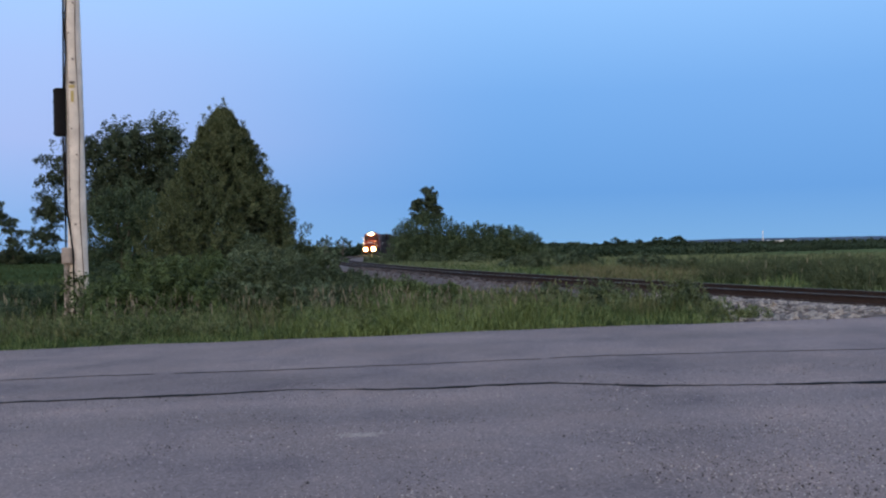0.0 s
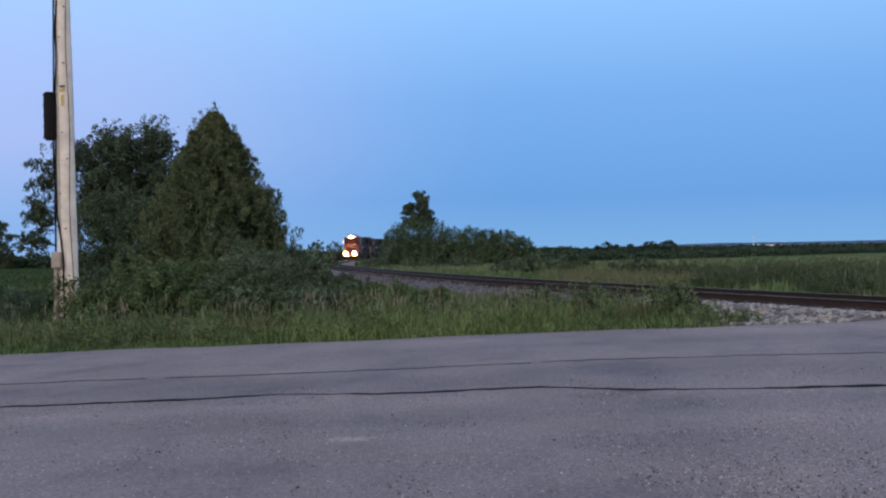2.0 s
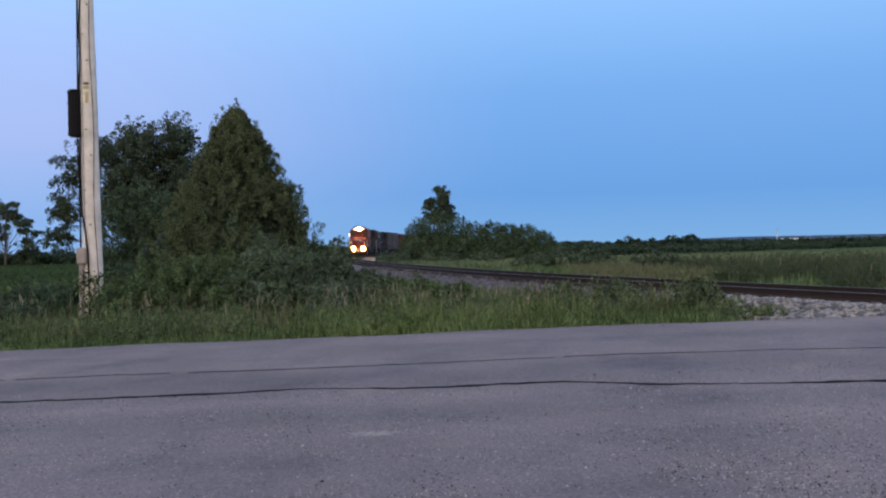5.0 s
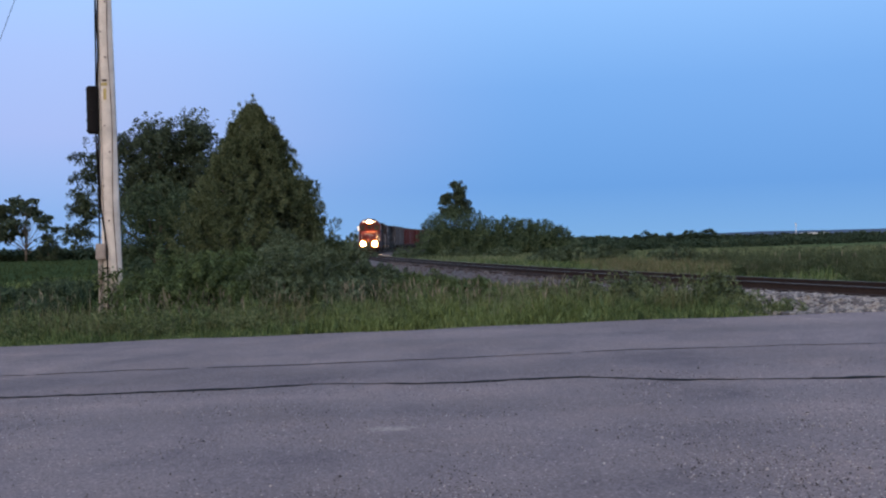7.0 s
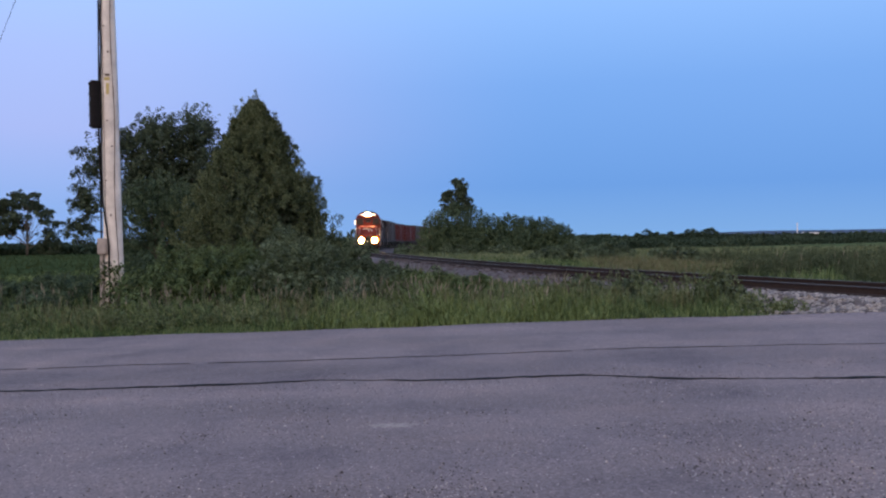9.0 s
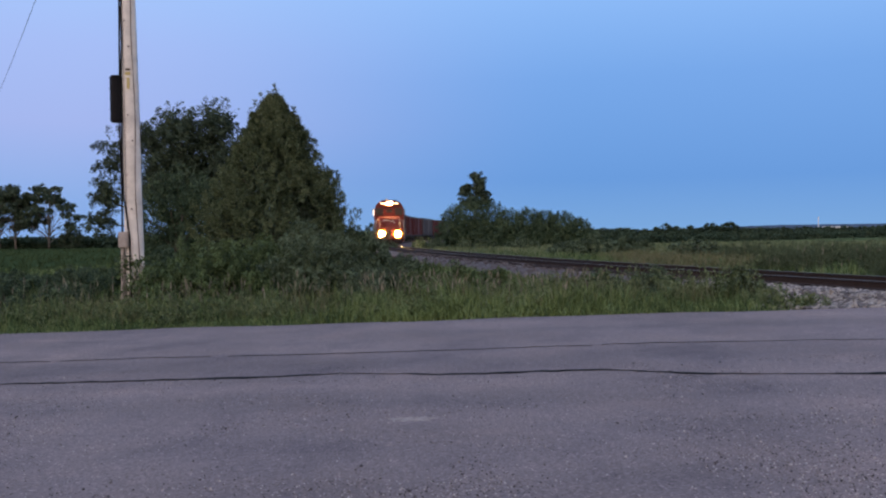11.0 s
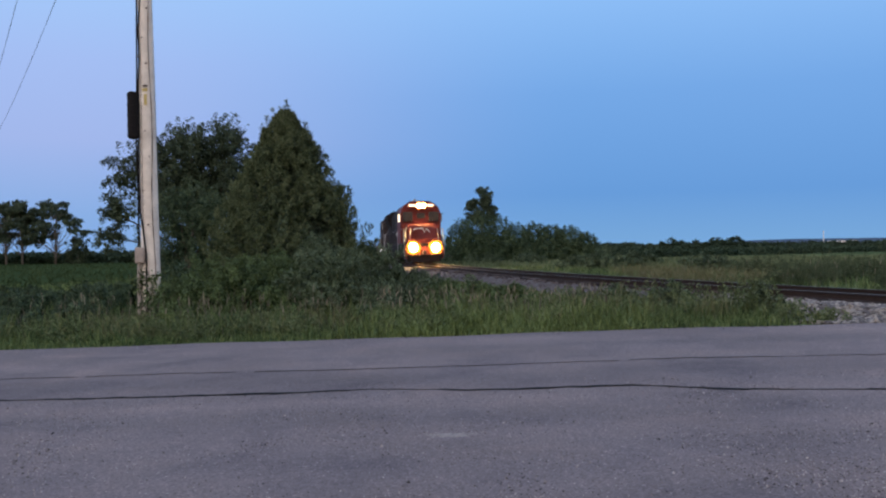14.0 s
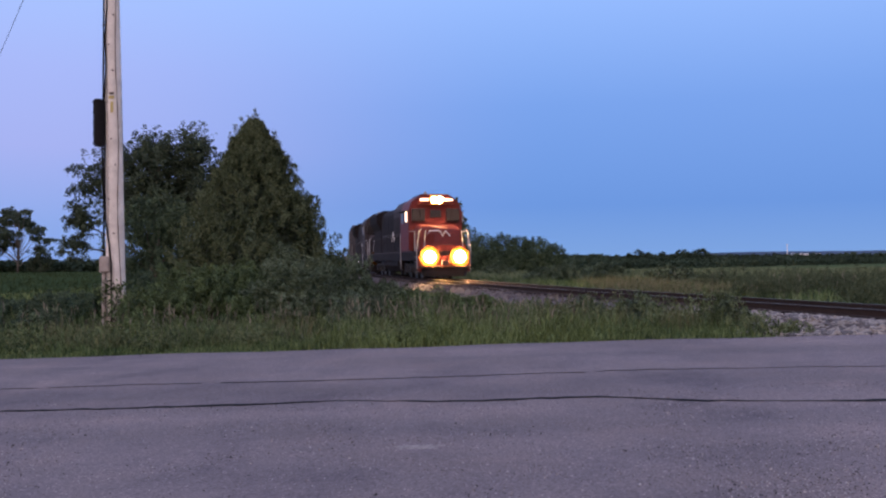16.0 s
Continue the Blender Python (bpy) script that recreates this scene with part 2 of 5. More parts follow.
def part(name, bm, mat, parent=None, label="", smooth=False):
    me = bpy.data.meshes.new(name)
    bmesh.ops.recalc_face_normals(bm, faces=bm.faces)
    if smooth:
        for f in bm.faces:
            f.smooth = True
    bm.to_mesh(me)
    bm.free()
    me.materials.append(mat)
    ob = new(name, me)
    if parent:
        ob.parent = parent
    if label:
        ob["label"] = label
    return ob


def box(c, s, bevel=0.02, bm=None, turn=None):
    bm = bm or bmesh.new()
    m = Matrix.Translation(c) @ (turn or Matrix()) @ Matrix.Diagonal((*s, 1))
    made = bmesh.ops.create_cube(bm, size=1, matrix=m)["verts"]
    if bevel:
        edges = list({e for v in made for e in v.link_edges})
        bmesh.ops.bevel(bm, geom=edges, offset=bevel, segments=2, affect="EDGES", profile=0.6)
    return bm


def cyl(c, r, h, axis="z", seg=16, bm=None, r2=None, bevel=0.0):
    bm = bm or bmesh.new()
    turn = {"z": Matrix(), "x": Matrix.Rotation(radians(90), 4, "Y"), "y": Matrix.Rotation(radians(-90), 4, "X")}[axis]
    made = bmesh.ops.create_cone(bm, cap_ends=True, segments=seg, radius1=r, radius2=r if r2 is None else r2, depth=h, matrix=Matrix.Translation(c) @ turn)["verts"]
    if bevel:
        edges = [e for e in {e for v in made for e in v.link_edges} if any(len(f.verts) > 4 for f in e.link_faces)]
        bmesh.ops.bevel(bm, geom=edges, offset=bevel, segments=2, affect="EDGES")
    return bm


def prism(profile, y0, y1, bm=None, bevel=0.03, squeeze=1.0):
    """A closed x-z profile drawn out along y; squeeze narrows the far end."""
    bm = bm or bmesh.new()
    a = [bm.verts.new((x, y0, z)) for x, z in profile]
    b = [bm.verts.new((x * squeeze, y1, z)) for x, z in profile]
    n = len(profile)
    fs = [bm.faces.new(a), bm.faces.new(b[::-1])]
    fs += [bm.faces.new((a[i], b[i], b[(i + 1) % n], a[(i + 1) % n])) for i in range(n)]
    bmesh.ops.recalc_face_normals(bm, faces=fs)
    if bevel:
        bmesh.ops.bevel(bm, geom=list({e for f in fs for e in f.edges}), offset=bevel, segments=2, affect="EDGES")
    return bm


def tube(points, radii, seg=7, bm=None):
    """A round tube through points, with a radius for each."""
    bm = bm or bmesh.new()
    if not isinstance(radii, (list, tuple)):
        radii = [radii] * len(points)
    pts = [Vector(p) for p in points]
    rings = []
    for i, (p, r) in enumerate(zip(pts, radii)):
        d = (pts[min(i + 1, len(pts) - 1)] - pts[max(i - 1, 0)]).normalized()
        side = d.cross(Vector((0, 0, 1)) if abs(d.z) < 0.95 else Vector((1, 0, 0))).normalized()
        up = side.cross(d)
        rings.append([bm.verts.new(p + r * (math.cos(a) * side + math.sin(a) * up)) for a in [2 * math.pi * k / seg for k in range(seg)]])
    for a, b in zip(rings, rings[1:]):
        for k in range(seg):
            bm.faces.new((a[k], a[(k + 1) % seg], b[(k + 1) % seg], b[k]))
    bm.faces.new(rings[0][::-1])
    bm.faces.new(rings[-1])
    return bm


def leaf_mesh(points, out, length, width, droop=0.3, spread=False):
    """Folded four-cornered leaves at points, growing roughly along out; spread leaves turn their faces to it."""
    n = len(points)
    if spread:
        facing = out + rng.normal(0, 0.38, (n, 3)) + [0, 0, 0.25]
        facing /= np.linalg.norm(facing, axis=1)[:, None] + 1e-9
        d = rng.normal(0, 1, (n, 3)) + [0, 0, -droop]
        d -= facing * (d * facing).sum(1)[:, None]
        d += facing * 0.25
    else:
        facing = rng.normal(0, 1, (n, 3))
        d = out + rng.normal(0, 0.6, (n, 3))
        d[:, 2] -= droop
    d /= np.linalg.norm(d, axis=1)[:, None] + 1e-9
    s = np.cross(d, facing)
    s /= np.linalg.norm(s, axis=1)[:, None] + 1e-9
    k = np.cross(s, d)
    L = (length * rng.uniform(0.6, 1.3, n))[:, None]
    W = (width * rng.uniform(0.6, 1.3, n))[:, None]
    v = np.stack([points, points + d * L * 0.45 + s * W + k * W * 0.4, points + d * L, points + d * L * 0.45 - s * W + k * W * 0.4], 1).reshape(-1, 3)
    return v, np.arange(4 * n).reshape(-1, 4)


def crown_points(blobs, n, shell=0.55, lump=0.22, freq=3.0, clump=0.30, per=38):
    """Points in small twig clumps that sit in and on lumpy ellipsoids (x, y, z, rx, ry, rz), with their outward way."""
    w = np.array([b[3] * b[4] + b[3] * b[5] + b[4] * b[5] for b in blobs])
    counts = rng.multinomial(n, w / w.sum())
    pts, outs = [], []
    for b, c in zip(blobs, counts):
        radii = np.array(b[3:])
        m = max(10, int(c / per))
        d = rng.normal(0, 1, (m, 3))
        d /= np.linalg.norm(d, axis=1)[:, None]
        ph = rng.uniform(0, 6.28, 5)
        fq = rng.normal(0, freq, (5, 3))
        bulge = sum(np.sin((d * fq[i]).sum(1) + ph[i]) for i in range(5)) / 5
        rad = (shell + (1 - shell) * rng.random(m) ** 0.45) * (1 + lump * 2 * bulge)
        centre = np.array(b[:3]) + d * rad[:, None] * radii
        size = clump * (radii.prod() ** (1 / 3)) ** 0.6 * rng.uniform(0.5, 1.3, m)
        pick = rng.integers(0, m, c)
        off = rng.normal(0, 1, (c, 3)) * [1, 1, 0.75]
        off /= np.maximum(1, np.linalg.norm(off, axis=1) / 1.6)[:, None]
        pts.append(centre[pick] + off * size[pick][:, None] * 0.62)
        o = d[pick] * 0.7 + off * 0.6
        outs.append(o / (np.linalg.norm(o, axis=1)[:, None] + 1e-6))
    return np.concatenate(pts), np.concatenate(outs)


def shoot_leaves(foot, tip, per, wide, curl=0.12):
    """Leaf points along tapering shoots from foot to tip, with the way that each leaf grows."""
    m = len(foot)
    k = np.repeat(np.arange(m), per)
    u = rng.random(len(k)) ** 0.8
    bow = rng.normal(0, curl, (m, 3))
    along = tip - foot
    size = np.linalg.norm(along, axis=1)
    side = rng.normal(0, 1, (len(k), 3))
    side /= np.maximum(1, np.linalg.norm(side, axis=1) / 1.7)[:, None]
    w = np.broadcast_to(wide, (m,))[k] * (1.12 - u) ** 0.7
    p = foot[k] + along[k] * u[:, None] + bow[k] * (size[k] * u * (1 - u) * 4)[:, None] + side * w[:, None]
    o = along[k] / (size[k][:, None] + 1e-6) + side * 0.7
    return p, o / (np.linalg.norm(o, axis=1)[:, None] + 1e-6)


def blob_shoots(blobs, count, reach=(0.75, 1.2), wind=(0.0, 0.0, 0.25), root=0.68, lump=0.2):
    """Shoots that leave the inside of lumpy ellipsoids and end on or past their skin."""
    w = np.array([b[3] * b[4] + b[3] * b[5] + b[4] * b[5] for b in blobs])
    foot, tip = [], []
    for b, c in zip(blobs, rng.multinomial(count, w / w.sum())):
        d = rng.normal(0, 1, (c, 3))
        d /= np.linalg.norm(d, axis=1)[:, None] + 1e-9
        fq, ph = rng.normal(0, 2.6, (4, 3)), rng.uniform(0, 6.28, 4)
        bulge = 1 + lump * sum(np.sin((d * fq[i]).sum(1) + ph[i]) for i in range(4)) / 2
        r = rng.uniform(*reach, c) * bulge
        radii = np.array(b[3:])
        foot.append(np.array(b[:3]) + d * radii * (r * root * rng.uniform(0.8, 1.25, c))[:, None])
        tip.append(np.array(b[:3]) + d * radii * r[:, None] + np.array(wind) * radii.mean() * rng.uniform(0.3, 1.2, c)[:, None])
    return np.concatenate(foot), np.concatenate(tip)


def add_limbs(parent, tops, r, bark, bend=0.15):
    """Limbs that leave the trunk at points up its line and taper to the tops."""
    for tx, ty, tz in tops:
        p0 = Vector((0, 0, tz * random.uniform(0.25, 0.5)))
        p3 = Vector((tx, ty, tz))
        p1 = p0.lerp(p3, 0.35) + Vector((random.uniform(-bend, bend), random.uniform(-bend, bend), bend))
        p2 = p0.lerp(p3, 0.7) + Vector((random.uniform(-bend, bend), random.uniform(-bend, bend), bend))
        part("limb", tube([p0, p1, p2, p3], [r, r * 0.7, r * 0.45, r * 0.15], 6), bark, parent, smooth=True)


def plant(name, base, blobs, n, leaf, width, mat, bark, label, category, trunk=0.12, droop=0.3, shell=0.55, lump=0.22, group="", lean=0.2, floor=None, shoots=None):
    """A woody plant: Empty at its base, tapered trunk, limbs and a crown of leaves."""
    ob = new(name)
    ob.location = base
    tagged(ob, label, category, group)
    rel = [(b[0] - base[0], b[1] - base[1], b[2] - base[2], *b[3:]) for b in blobs]
    top = max(b[2] for b in rel)
    tube_pts = [(0, 0, -0.15), (lean * 0.2, 0, top * 0.35), (lean * 0.6, 0.05, top * 0.7), (lean, 0, top)]
    part("trunk", tube(tube_pts, [trunk * 1.25, trunk, trunk * 0.65, trunk * 0.25], 9), bark, ob, smooth=True)
    add_limbs(ob, [b[:3] for b in rel], trunk * 0.45, bark)
    if shoots:
        # shoots: leaves on each, half-width of a shoot, reach, wind
        each, wide, reach, wind = shoots
        foot, tip = blob_shoots(rel, int(n / each), reach, wind, lump=lump)
        p, o = shoot_leaves(foot, tip, each, wide)
    else:
        p, o = crown_points(rel, n, shell, lump)
    if floor is not None:
        keep = p[:, 2] > floor
        p, o = p[keep], o[keep]
    v, f = leaf_mesh(p, o, leaf, width, droop, bool(shoots) and width > 0.015)
    mesh_object("crown", v, f, mat, ob)
    return ob


# ---------------------------------------------------------------- ground, road, track
RAIL = 0.58      # top of rail


def road_z(x):
    """The road climbs gently towards the level crossing."""
    if x < -8:
        return 0.0
    if x < 7.5:
        return 0.022 * (x + 8)
    return min(0.57, 0.341 + 0.115 * (x - 7.5))


def ground_z(x, y):
    w = min(1, max(0, (y - 15) / 6))
    return road_z(x) * (1 - w * w * (3 - 2 * w)) - 0.05


def track(y):
    """Centre of the track at y: a wide left-hand curve."""
    return -16.1 + (y - 163.0) ** 2 / 888.0 + 0.0016 * np.maximum(0.0, 40.0 - y) ** 2


def sheet(name, xs, ys, height, mat, label, kind="structure"):
    v = [(x, y, height(x, y)) for y in ys for x in xs]
    k = len(xs)
    f = [(j * k + i, j * k + i + 1, (j + 1) * k + i + 1, (j + 1) * k + i) for j in range(len(ys) - 1) for i in range(k - 1)]
    return tagged(mesh_object(name, v, f, mat), label, "", "", kind)


near = list(np.arange(-30, 31, 1.0))
gx = [-4500, -2000, -900, -400, -200, -120, -80, -50] + near + [50, 80, 120, 200, 400, 900, 2000, 4500]
gy = [-4500, -1500, -500, -150, -60, -30] + list(np.arange(-15, 60, 1.0)) + [70, 90, 120, 160, 220, 300, 450, 700, 1200, 2200, 4500]
sheet("ground", gx, gy, ground_z, M["soil"], "flat rough grassland with weeds")
sheet("crop_field", [-420, -300, -200, -120, -80, -50, -30, -16], [30, 50, 70, 90, 120, 150, 166], lambda x, y: ground_z(x, y) + 0.02, M["crop"], "flat dark green crop field")
sheet("meadow", [12, 20, 35, 60, 100, 160, 260, 420], [34, 50, 70, 90, 105, 121, 180, 255], lambda x, y: ground_z(x, y) + 0.02, M["meadow"], "pale green meadow beyond the track")


def edge_shift(x):
    """The road's far edge bends gently towards the near side in the west."""
    return -np.clip(0.04 * (-2.0 - x), 0.0, 0.5)


def build_road():
    xs = list(np.arange(-90, 91, 0.5))
    edge = {}
    for x in xs:
        edge[x] = 15.08 + float(edge_shift(x)) + 0.10 * math.sin(x * 0.8) + 0.07 * math.sin(x * 2.3 + 1) + 0.05 * noise.noise((x * 1.7, 0, 0))
    rows = []
    for k in range(25):
        s = k / 24
        rows.append([(x, -7 + (edge[x] + 7) * s, road_z(x)) for x in xs])
    rows.append([(x, edge[x] + 0.12, road_z(x) - 0.12) for x in xs])
    k = len(xs)
    v = [p for r in rows for p in r]
    f = [(j * k + i, j * k + i + 1, (j + 1) * k + i + 1, (j + 1) * k + i) for j in range(len(rows) - 1) for i in range(k - 1)]
    return tagged(mesh_object("road", v, f, M["asphalt"]), "worn grey asphalt road with sealed cracks", "", "", "structure")


road = build_road()


def seam(knots, wide, label):
    """A wavy band of tar that lies on the road along x."""
    xs = np.arange(-30, 24, 0.12)
    ky = np.interp(xs, [k[0] for k in knots], [k[1] for k in knots])
    v, f = [], []
    for i, (x, y) in enumerate(zip(xs, ky)):
        y += 0.035 * noise.noise((x * 1.3, wide * 50, 0)) + 0.03 * noise.noise((x * 4.3, 3, wide)) + 0.025 * noise.noise((x * 9.7, 5, wide)) + 0.014 * rng.normal()
        w = wide * (0.45 + 1.3 * abs(noise.noise((x * 2.1, 7, wide * 9))) + 0.5 * rng.random())
        if noise.noise((x * 0.9, 11, wide * 31)) > 0.42:
            w *= 0.3
        z = road_z(x) + 0.004
        v += [(x, y - w, z), (x, y, z + 0.004), (x, y + w, z)]
        # the thin crack breaks off here and there
        if i and (wide > 0.03 or noise.noise((x * 1.9, 21, 3)) < 0.38):
            a = 3 * i
            f += [(a - 3, a, a + 1, a - 2), (a - 2, a + 1, a + 2, a - 1)]
    mesh_object("tar_seam", v, f, M["tar"], road, label)


seam([(-30, 9.5), (-4.6, 9.24), (-2.46, 9.24), (-1.72, 9.38), (-0.5, 9.12), (0.65, 9.17), (1.25, 9.1), (2.0, 8.75), (3.3, 8.52), (4.2, 8.45), (24, 8.0)], 0.044, "wavy black tar seam")
seam([(-30, 11.1), (-5.5, 11.01), (-4.3, 11.08), (-2.4, 11.01), (-0.6, 11.04), (0.8, 11.12), (1.9, 11.2), (3.6, 11.06), (5.4, 10.8), (24, 10.2)], 0.014, "thin dark centre crack")


def pale_patch():
    """A small scuffed place where pale stone shows through the asphalt, as many flat flecks."""
    n = 520
    a, r = rng.uniform(0, 6.28, n), np.abs(rng.normal(0, 0.55, n))
    x = -0.68 + 0.20 * r * np.cos(a) + 0.03 * rng.normal(0, 1, n)
    y = 6.93 + 0.085 * r * np.sin(a) + 0.01 * rng.normal(0, 1, n)
    v, f = [], []
    for i in range(n):
        d, t = random.uniform(0.006, 0.016), random.uniform(0, 6.28)
        z = road_z(x[i]) + 0.001
        v += [(x[i] + d * math.cos(t + q), y[i] + d * math.sin(t + q), z) for q in (0, 1.3, 2.6, 3.9, 5.1)] + [(x[i], y[i], z + 0.003)]
        f += [(6 * i + k, 6 * i + (k + 1) % 5, 6 * i + 5) for k in range(5)]
    mesh_object("worn_patch", v, f, M["worn"], road, "small pale worn patch")


pale_patch()


def frame_at(y):
    """Position, unit tangent (towards larger y) and unit normal (to the right) of the track."""
    s = (y - 163.0) / 444.0 - 0.0032 * max(0.0, 40.0 - y)
    t = Vector((s, 1, 0)).normalized()
    return Vector((track(y), y, 0)), t, Vector((t.y, -t.x, 0))


def sweep(profile, ys, mat, name, parent=None, label="", jitter=0.0):
    """A profile of (offset, z) swept along the track."""
    v = []
    for y in ys:
        p, t, n = frame_at(y)
        for o, z in profile:
            j = jitter * noise.noise((o * 3, y * 1.3, 0))
            q = p + n * (o + j)
            v.append((q.x, q.y, z + j * 0.4))
    k = len(profile)
    f = [(a * k + i, a * k + i + 1, (a + 1) * k + i + 1, (a + 1) * k + i) for a in range(len(ys) - 1) for i in range(k - 1)]
    return mesh_object(name, v, f, mat, parent, label)


ys_bed = list(np.arange(15.6, 80, 0.5)) + list(np.arange(80, 430, 3.0))
bed = sweep([(-3.6, -0.12), (-2.9, -0.02), (-1.75, 0.36), (-0.8, 0.39), (0.8, 0.39), (1.75, 0.36), (2.9, -0.02), (3.6, -0.12)], ys_bed, M["ballast"], "track_bed", jitter=0.06)
tagged(bed, "grey crushed-stone ballast bank under the track", "", "", "structure")
ys_rail = list(np.arange(-40, 80, 1.0)) + list(np.arange(80, 432, 3.0))
rails = tagged(new("railway_track"), "single railway track with dark wooden ties", "railway track")
for side in (-0.7535, 0.7535):
    h = RAIL
    prof = [(-0.07, h - 0.165), (-0.07, h - 0.15), (-0.012, h - 0.13), (-0.012, h - 0.04), (-0.036, h - 0.03), (-0.036, h - 0.006), (-0.030, h - 0.001)]
    r = sweep([(side + o, z) for o, z in prof + [(-o, z) for o, z in prof[::-1]]], ys_rail, M["rail"], "rail", rails)
    sweep([(side - 0.031, h - 0.001), (side - 0.02, h + 0.003), (side + 0.02, h + 0.003), (side + 0.031, h - 0.001)], ys_rail, M["railhead"], "railhead", r, "worn shiny railhead")
me_tie = box((0, 0, 0), (2.6, 0.22, 0.18), 0.012)
tie = part("tie", me_tie, M["tie"], rails)
tie_y = list(np.arange(15.8, 300, 0.54))
rest_v, rest_f = [], []
for i, y in enumerate(tie_y):
    p, t, n = frame_at(y)
    m = pose(p.x, p.y, 0.335 + random.uniform(-0.008, 0.008), 0, 0, math.degrees(math.atan2(n.y, n.x)) + random.uniform(-1, 1))
    if i < 290:
        o = tie if i == 0 else new("tie", tie.data)
        o.parent, o.matrix_basis = rails, m
    else:
        a = len(rest_v)
        rest_v += [tuple(m @ Vector((sx * 1.3, sy * 0.11, sz * 0.09))) for sz in (-1, 1) for sy in (-1, 1) for sx in (-1, 1)]
        rest_f += [(a, a + 1, a + 3, a + 2), (a + 4, a + 6, a + 7, a + 5), (a, a + 4, a + 5, a + 1), (a + 2, a + 3, a + 7, a + 6), (a, a + 2, a + 6, a + 4), (a + 1, a + 5, a + 7, a + 3)]
tagged(mesh_object("far_ties", rest_v, rest_f, M["tie"], rails), "", "", "", "stuff")


# ---------------------------------------------------------------- utility pole
def build_pole():
    x, y = -8.44, 20.6
    ob = tagged(new("utility_pole"), "weathered pale wooden utility pole with cables and a black splice case", "utility pole")
    ob.location = (x, y, 0)
    bm = tube([(0, 0, -0.5), (-0.01, 0, 0.6), (-0.03, 0, 2.5), (-0.05, 0, 5), (-0.08, 0, 8), (-0.11, 0, 12.2)], [0.235, 0.225, 0.205, 0.185, 0.165, 0.14], 18)
    part("shaft", bm, M["pole"], ob, smooth=True)
    for k, a in enumerate((0.5, 1.4, 2.5, 4.3)):
        c = [(math.cos(a) * r + dx, math.sin(a) * r, z) for r, dx, z in ((0.222, -0.012, 0.8 + 0.3 * k), (0.207, -0.03, 2.5), (0.187, -0.05, 5.0), (0.168, -0.08, 7.6))]
        part("drying_crack", tube(c, [0.003, 0.006, 0.006, 0.002], 5), M["bark"], ob, "dark drying crack in the wood")
    # long wavy dark line down the shaft, uneven in width
    streak = [(math.cos(5.5 + 0.12 * math.sin(z * 1.7)) * r + dx, math.sin(5.5 + 0.12 * math.sin(z * 1.7)) * r, z) for r, dx, z in [(0.226 - 0.0075 * q, -0.005 - 0.0095 * q, q) for q in np.arange(0.8, 9.0, 0.4)]]
    part("drying_crack", tube(streak, [0.004 + 0.009 * abs(math.sin(1.3 * k)) for k in range(len(streak))], 6), M["bark"], ob, "long dark wavy line down the wood")
    # two black cables up the side and one that bows away near the foot
    part("cable", tube([(-0.26, -0.10, 1.7), (-0.245, -0.12, 3.2), (-0.27, -0.14, 4.4), (-0.25, -0.12, 5.6), (-0.235, -0.10, 8), (-0.24, -0.08, 12)], 0.021, 8), M["black"], ob)
    part("cable", tube([(-0.20, -0.17, 4.4), (-0.195, -0.18, 3.4), (-0.17, -0.20, 2.6), (-0.07, -0.25, 2.0), (-0.02, -0.26, 1.6), (-0.02, -0.27, 1.0), (0.0, -0.26, 0.2)], 0.020, 8), M["black"], ob)
    part("cable", tube([(-0.20, -0.17, 5.4), (-0.165, -0.18, 6.2), (-0.185, -0.16, 6.9), (-0.14, -0.16, 7.6), (-0.16, -0.15, 8.4), (-0.19, -0.12, 12)], 0.019, 8), M["black"], ob)
    for z, a, r in ((2.3, 4.9, 0.022), (3.1, 4.4, 0.016), (3.9, 5.2, 0.02), (4.5, 4.7, 0.018), (6.1, 5.0, 0.024), (6.7, 4.5, 0.018), (7.4, 5.2, 0.02), (1.2, 4.6, 0.03)):
        q = 0.226 - 0.0075 * z
        part("knot", cyl((math.cos(a) * q - 0.0095 * z, math.sin(a) * q, z), r, 0.02, "y", 9), M["bark"], ob, "dark knot in the wood")
    # splice case
    bm = cyl((-0.33, -0.15, 4.88), 0.135, 1.10, "z", 20, bevel=0.03)
    case = part("splice_case", bm, M["black"], ob, "black ribbed cable splice case", smooth=False)
    for z in (4.40, 4.64, 4.88, 5.12, 5.36):
        part("rib", cyl((-0.33, -0.15, z), 0.148, 0.05, "z", 20, bevel=0.01), M["black"], case)
    for z in (4.62, 5.38):
        part("bracket", box((-0.24, -0.03, z), (0.16, 0.05, 0.06), 0.01), M["steel"], ob, "steel bracket")
    # yellow pole tag, staples
    part("tag", box((-0.03, -0.19, 5.47), (0.13, 0.012, 0.07), 0.004), M["yellow"], ob, "small yellow tag")
    part("tag", box((-0.02, -0.192, 5.24), (0.07, 0.010, 0.26), 0.004), M["yellow"], ob, "narrow yellow warning strip")
    part("tag", box((-0.02, -0.198, 5.56), (0.12, 0.012, 0.05), 0.004), M["bark"], ob, "dark nailed plate")
    for z in (2.9, 3.8, 6.3, 7.2):
        part("staple", box((-0.235, -0.05, z), (0.09, 0.08, 0.03), 0.006), M["steel"], ob)
    # grey terminal box and conduit at the foot
    bm = box((-0.17, -0.20, 1.58), (0.24, 0.17, 0.38), 0.02)
    tb = part("terminal_box", bm, M["box_grey"], ob, "weathered pale grey terminal box")
    part("cover", box((-0.17, -0.295, 1.58), (0.20, 0.02, 0.32), 0.008), M["box_grey"], tb)
    part("latch", box((-0.09, -0.31, 1.58), (0.02, 0.02, 0.05), 0.004), M["steel"], tb)
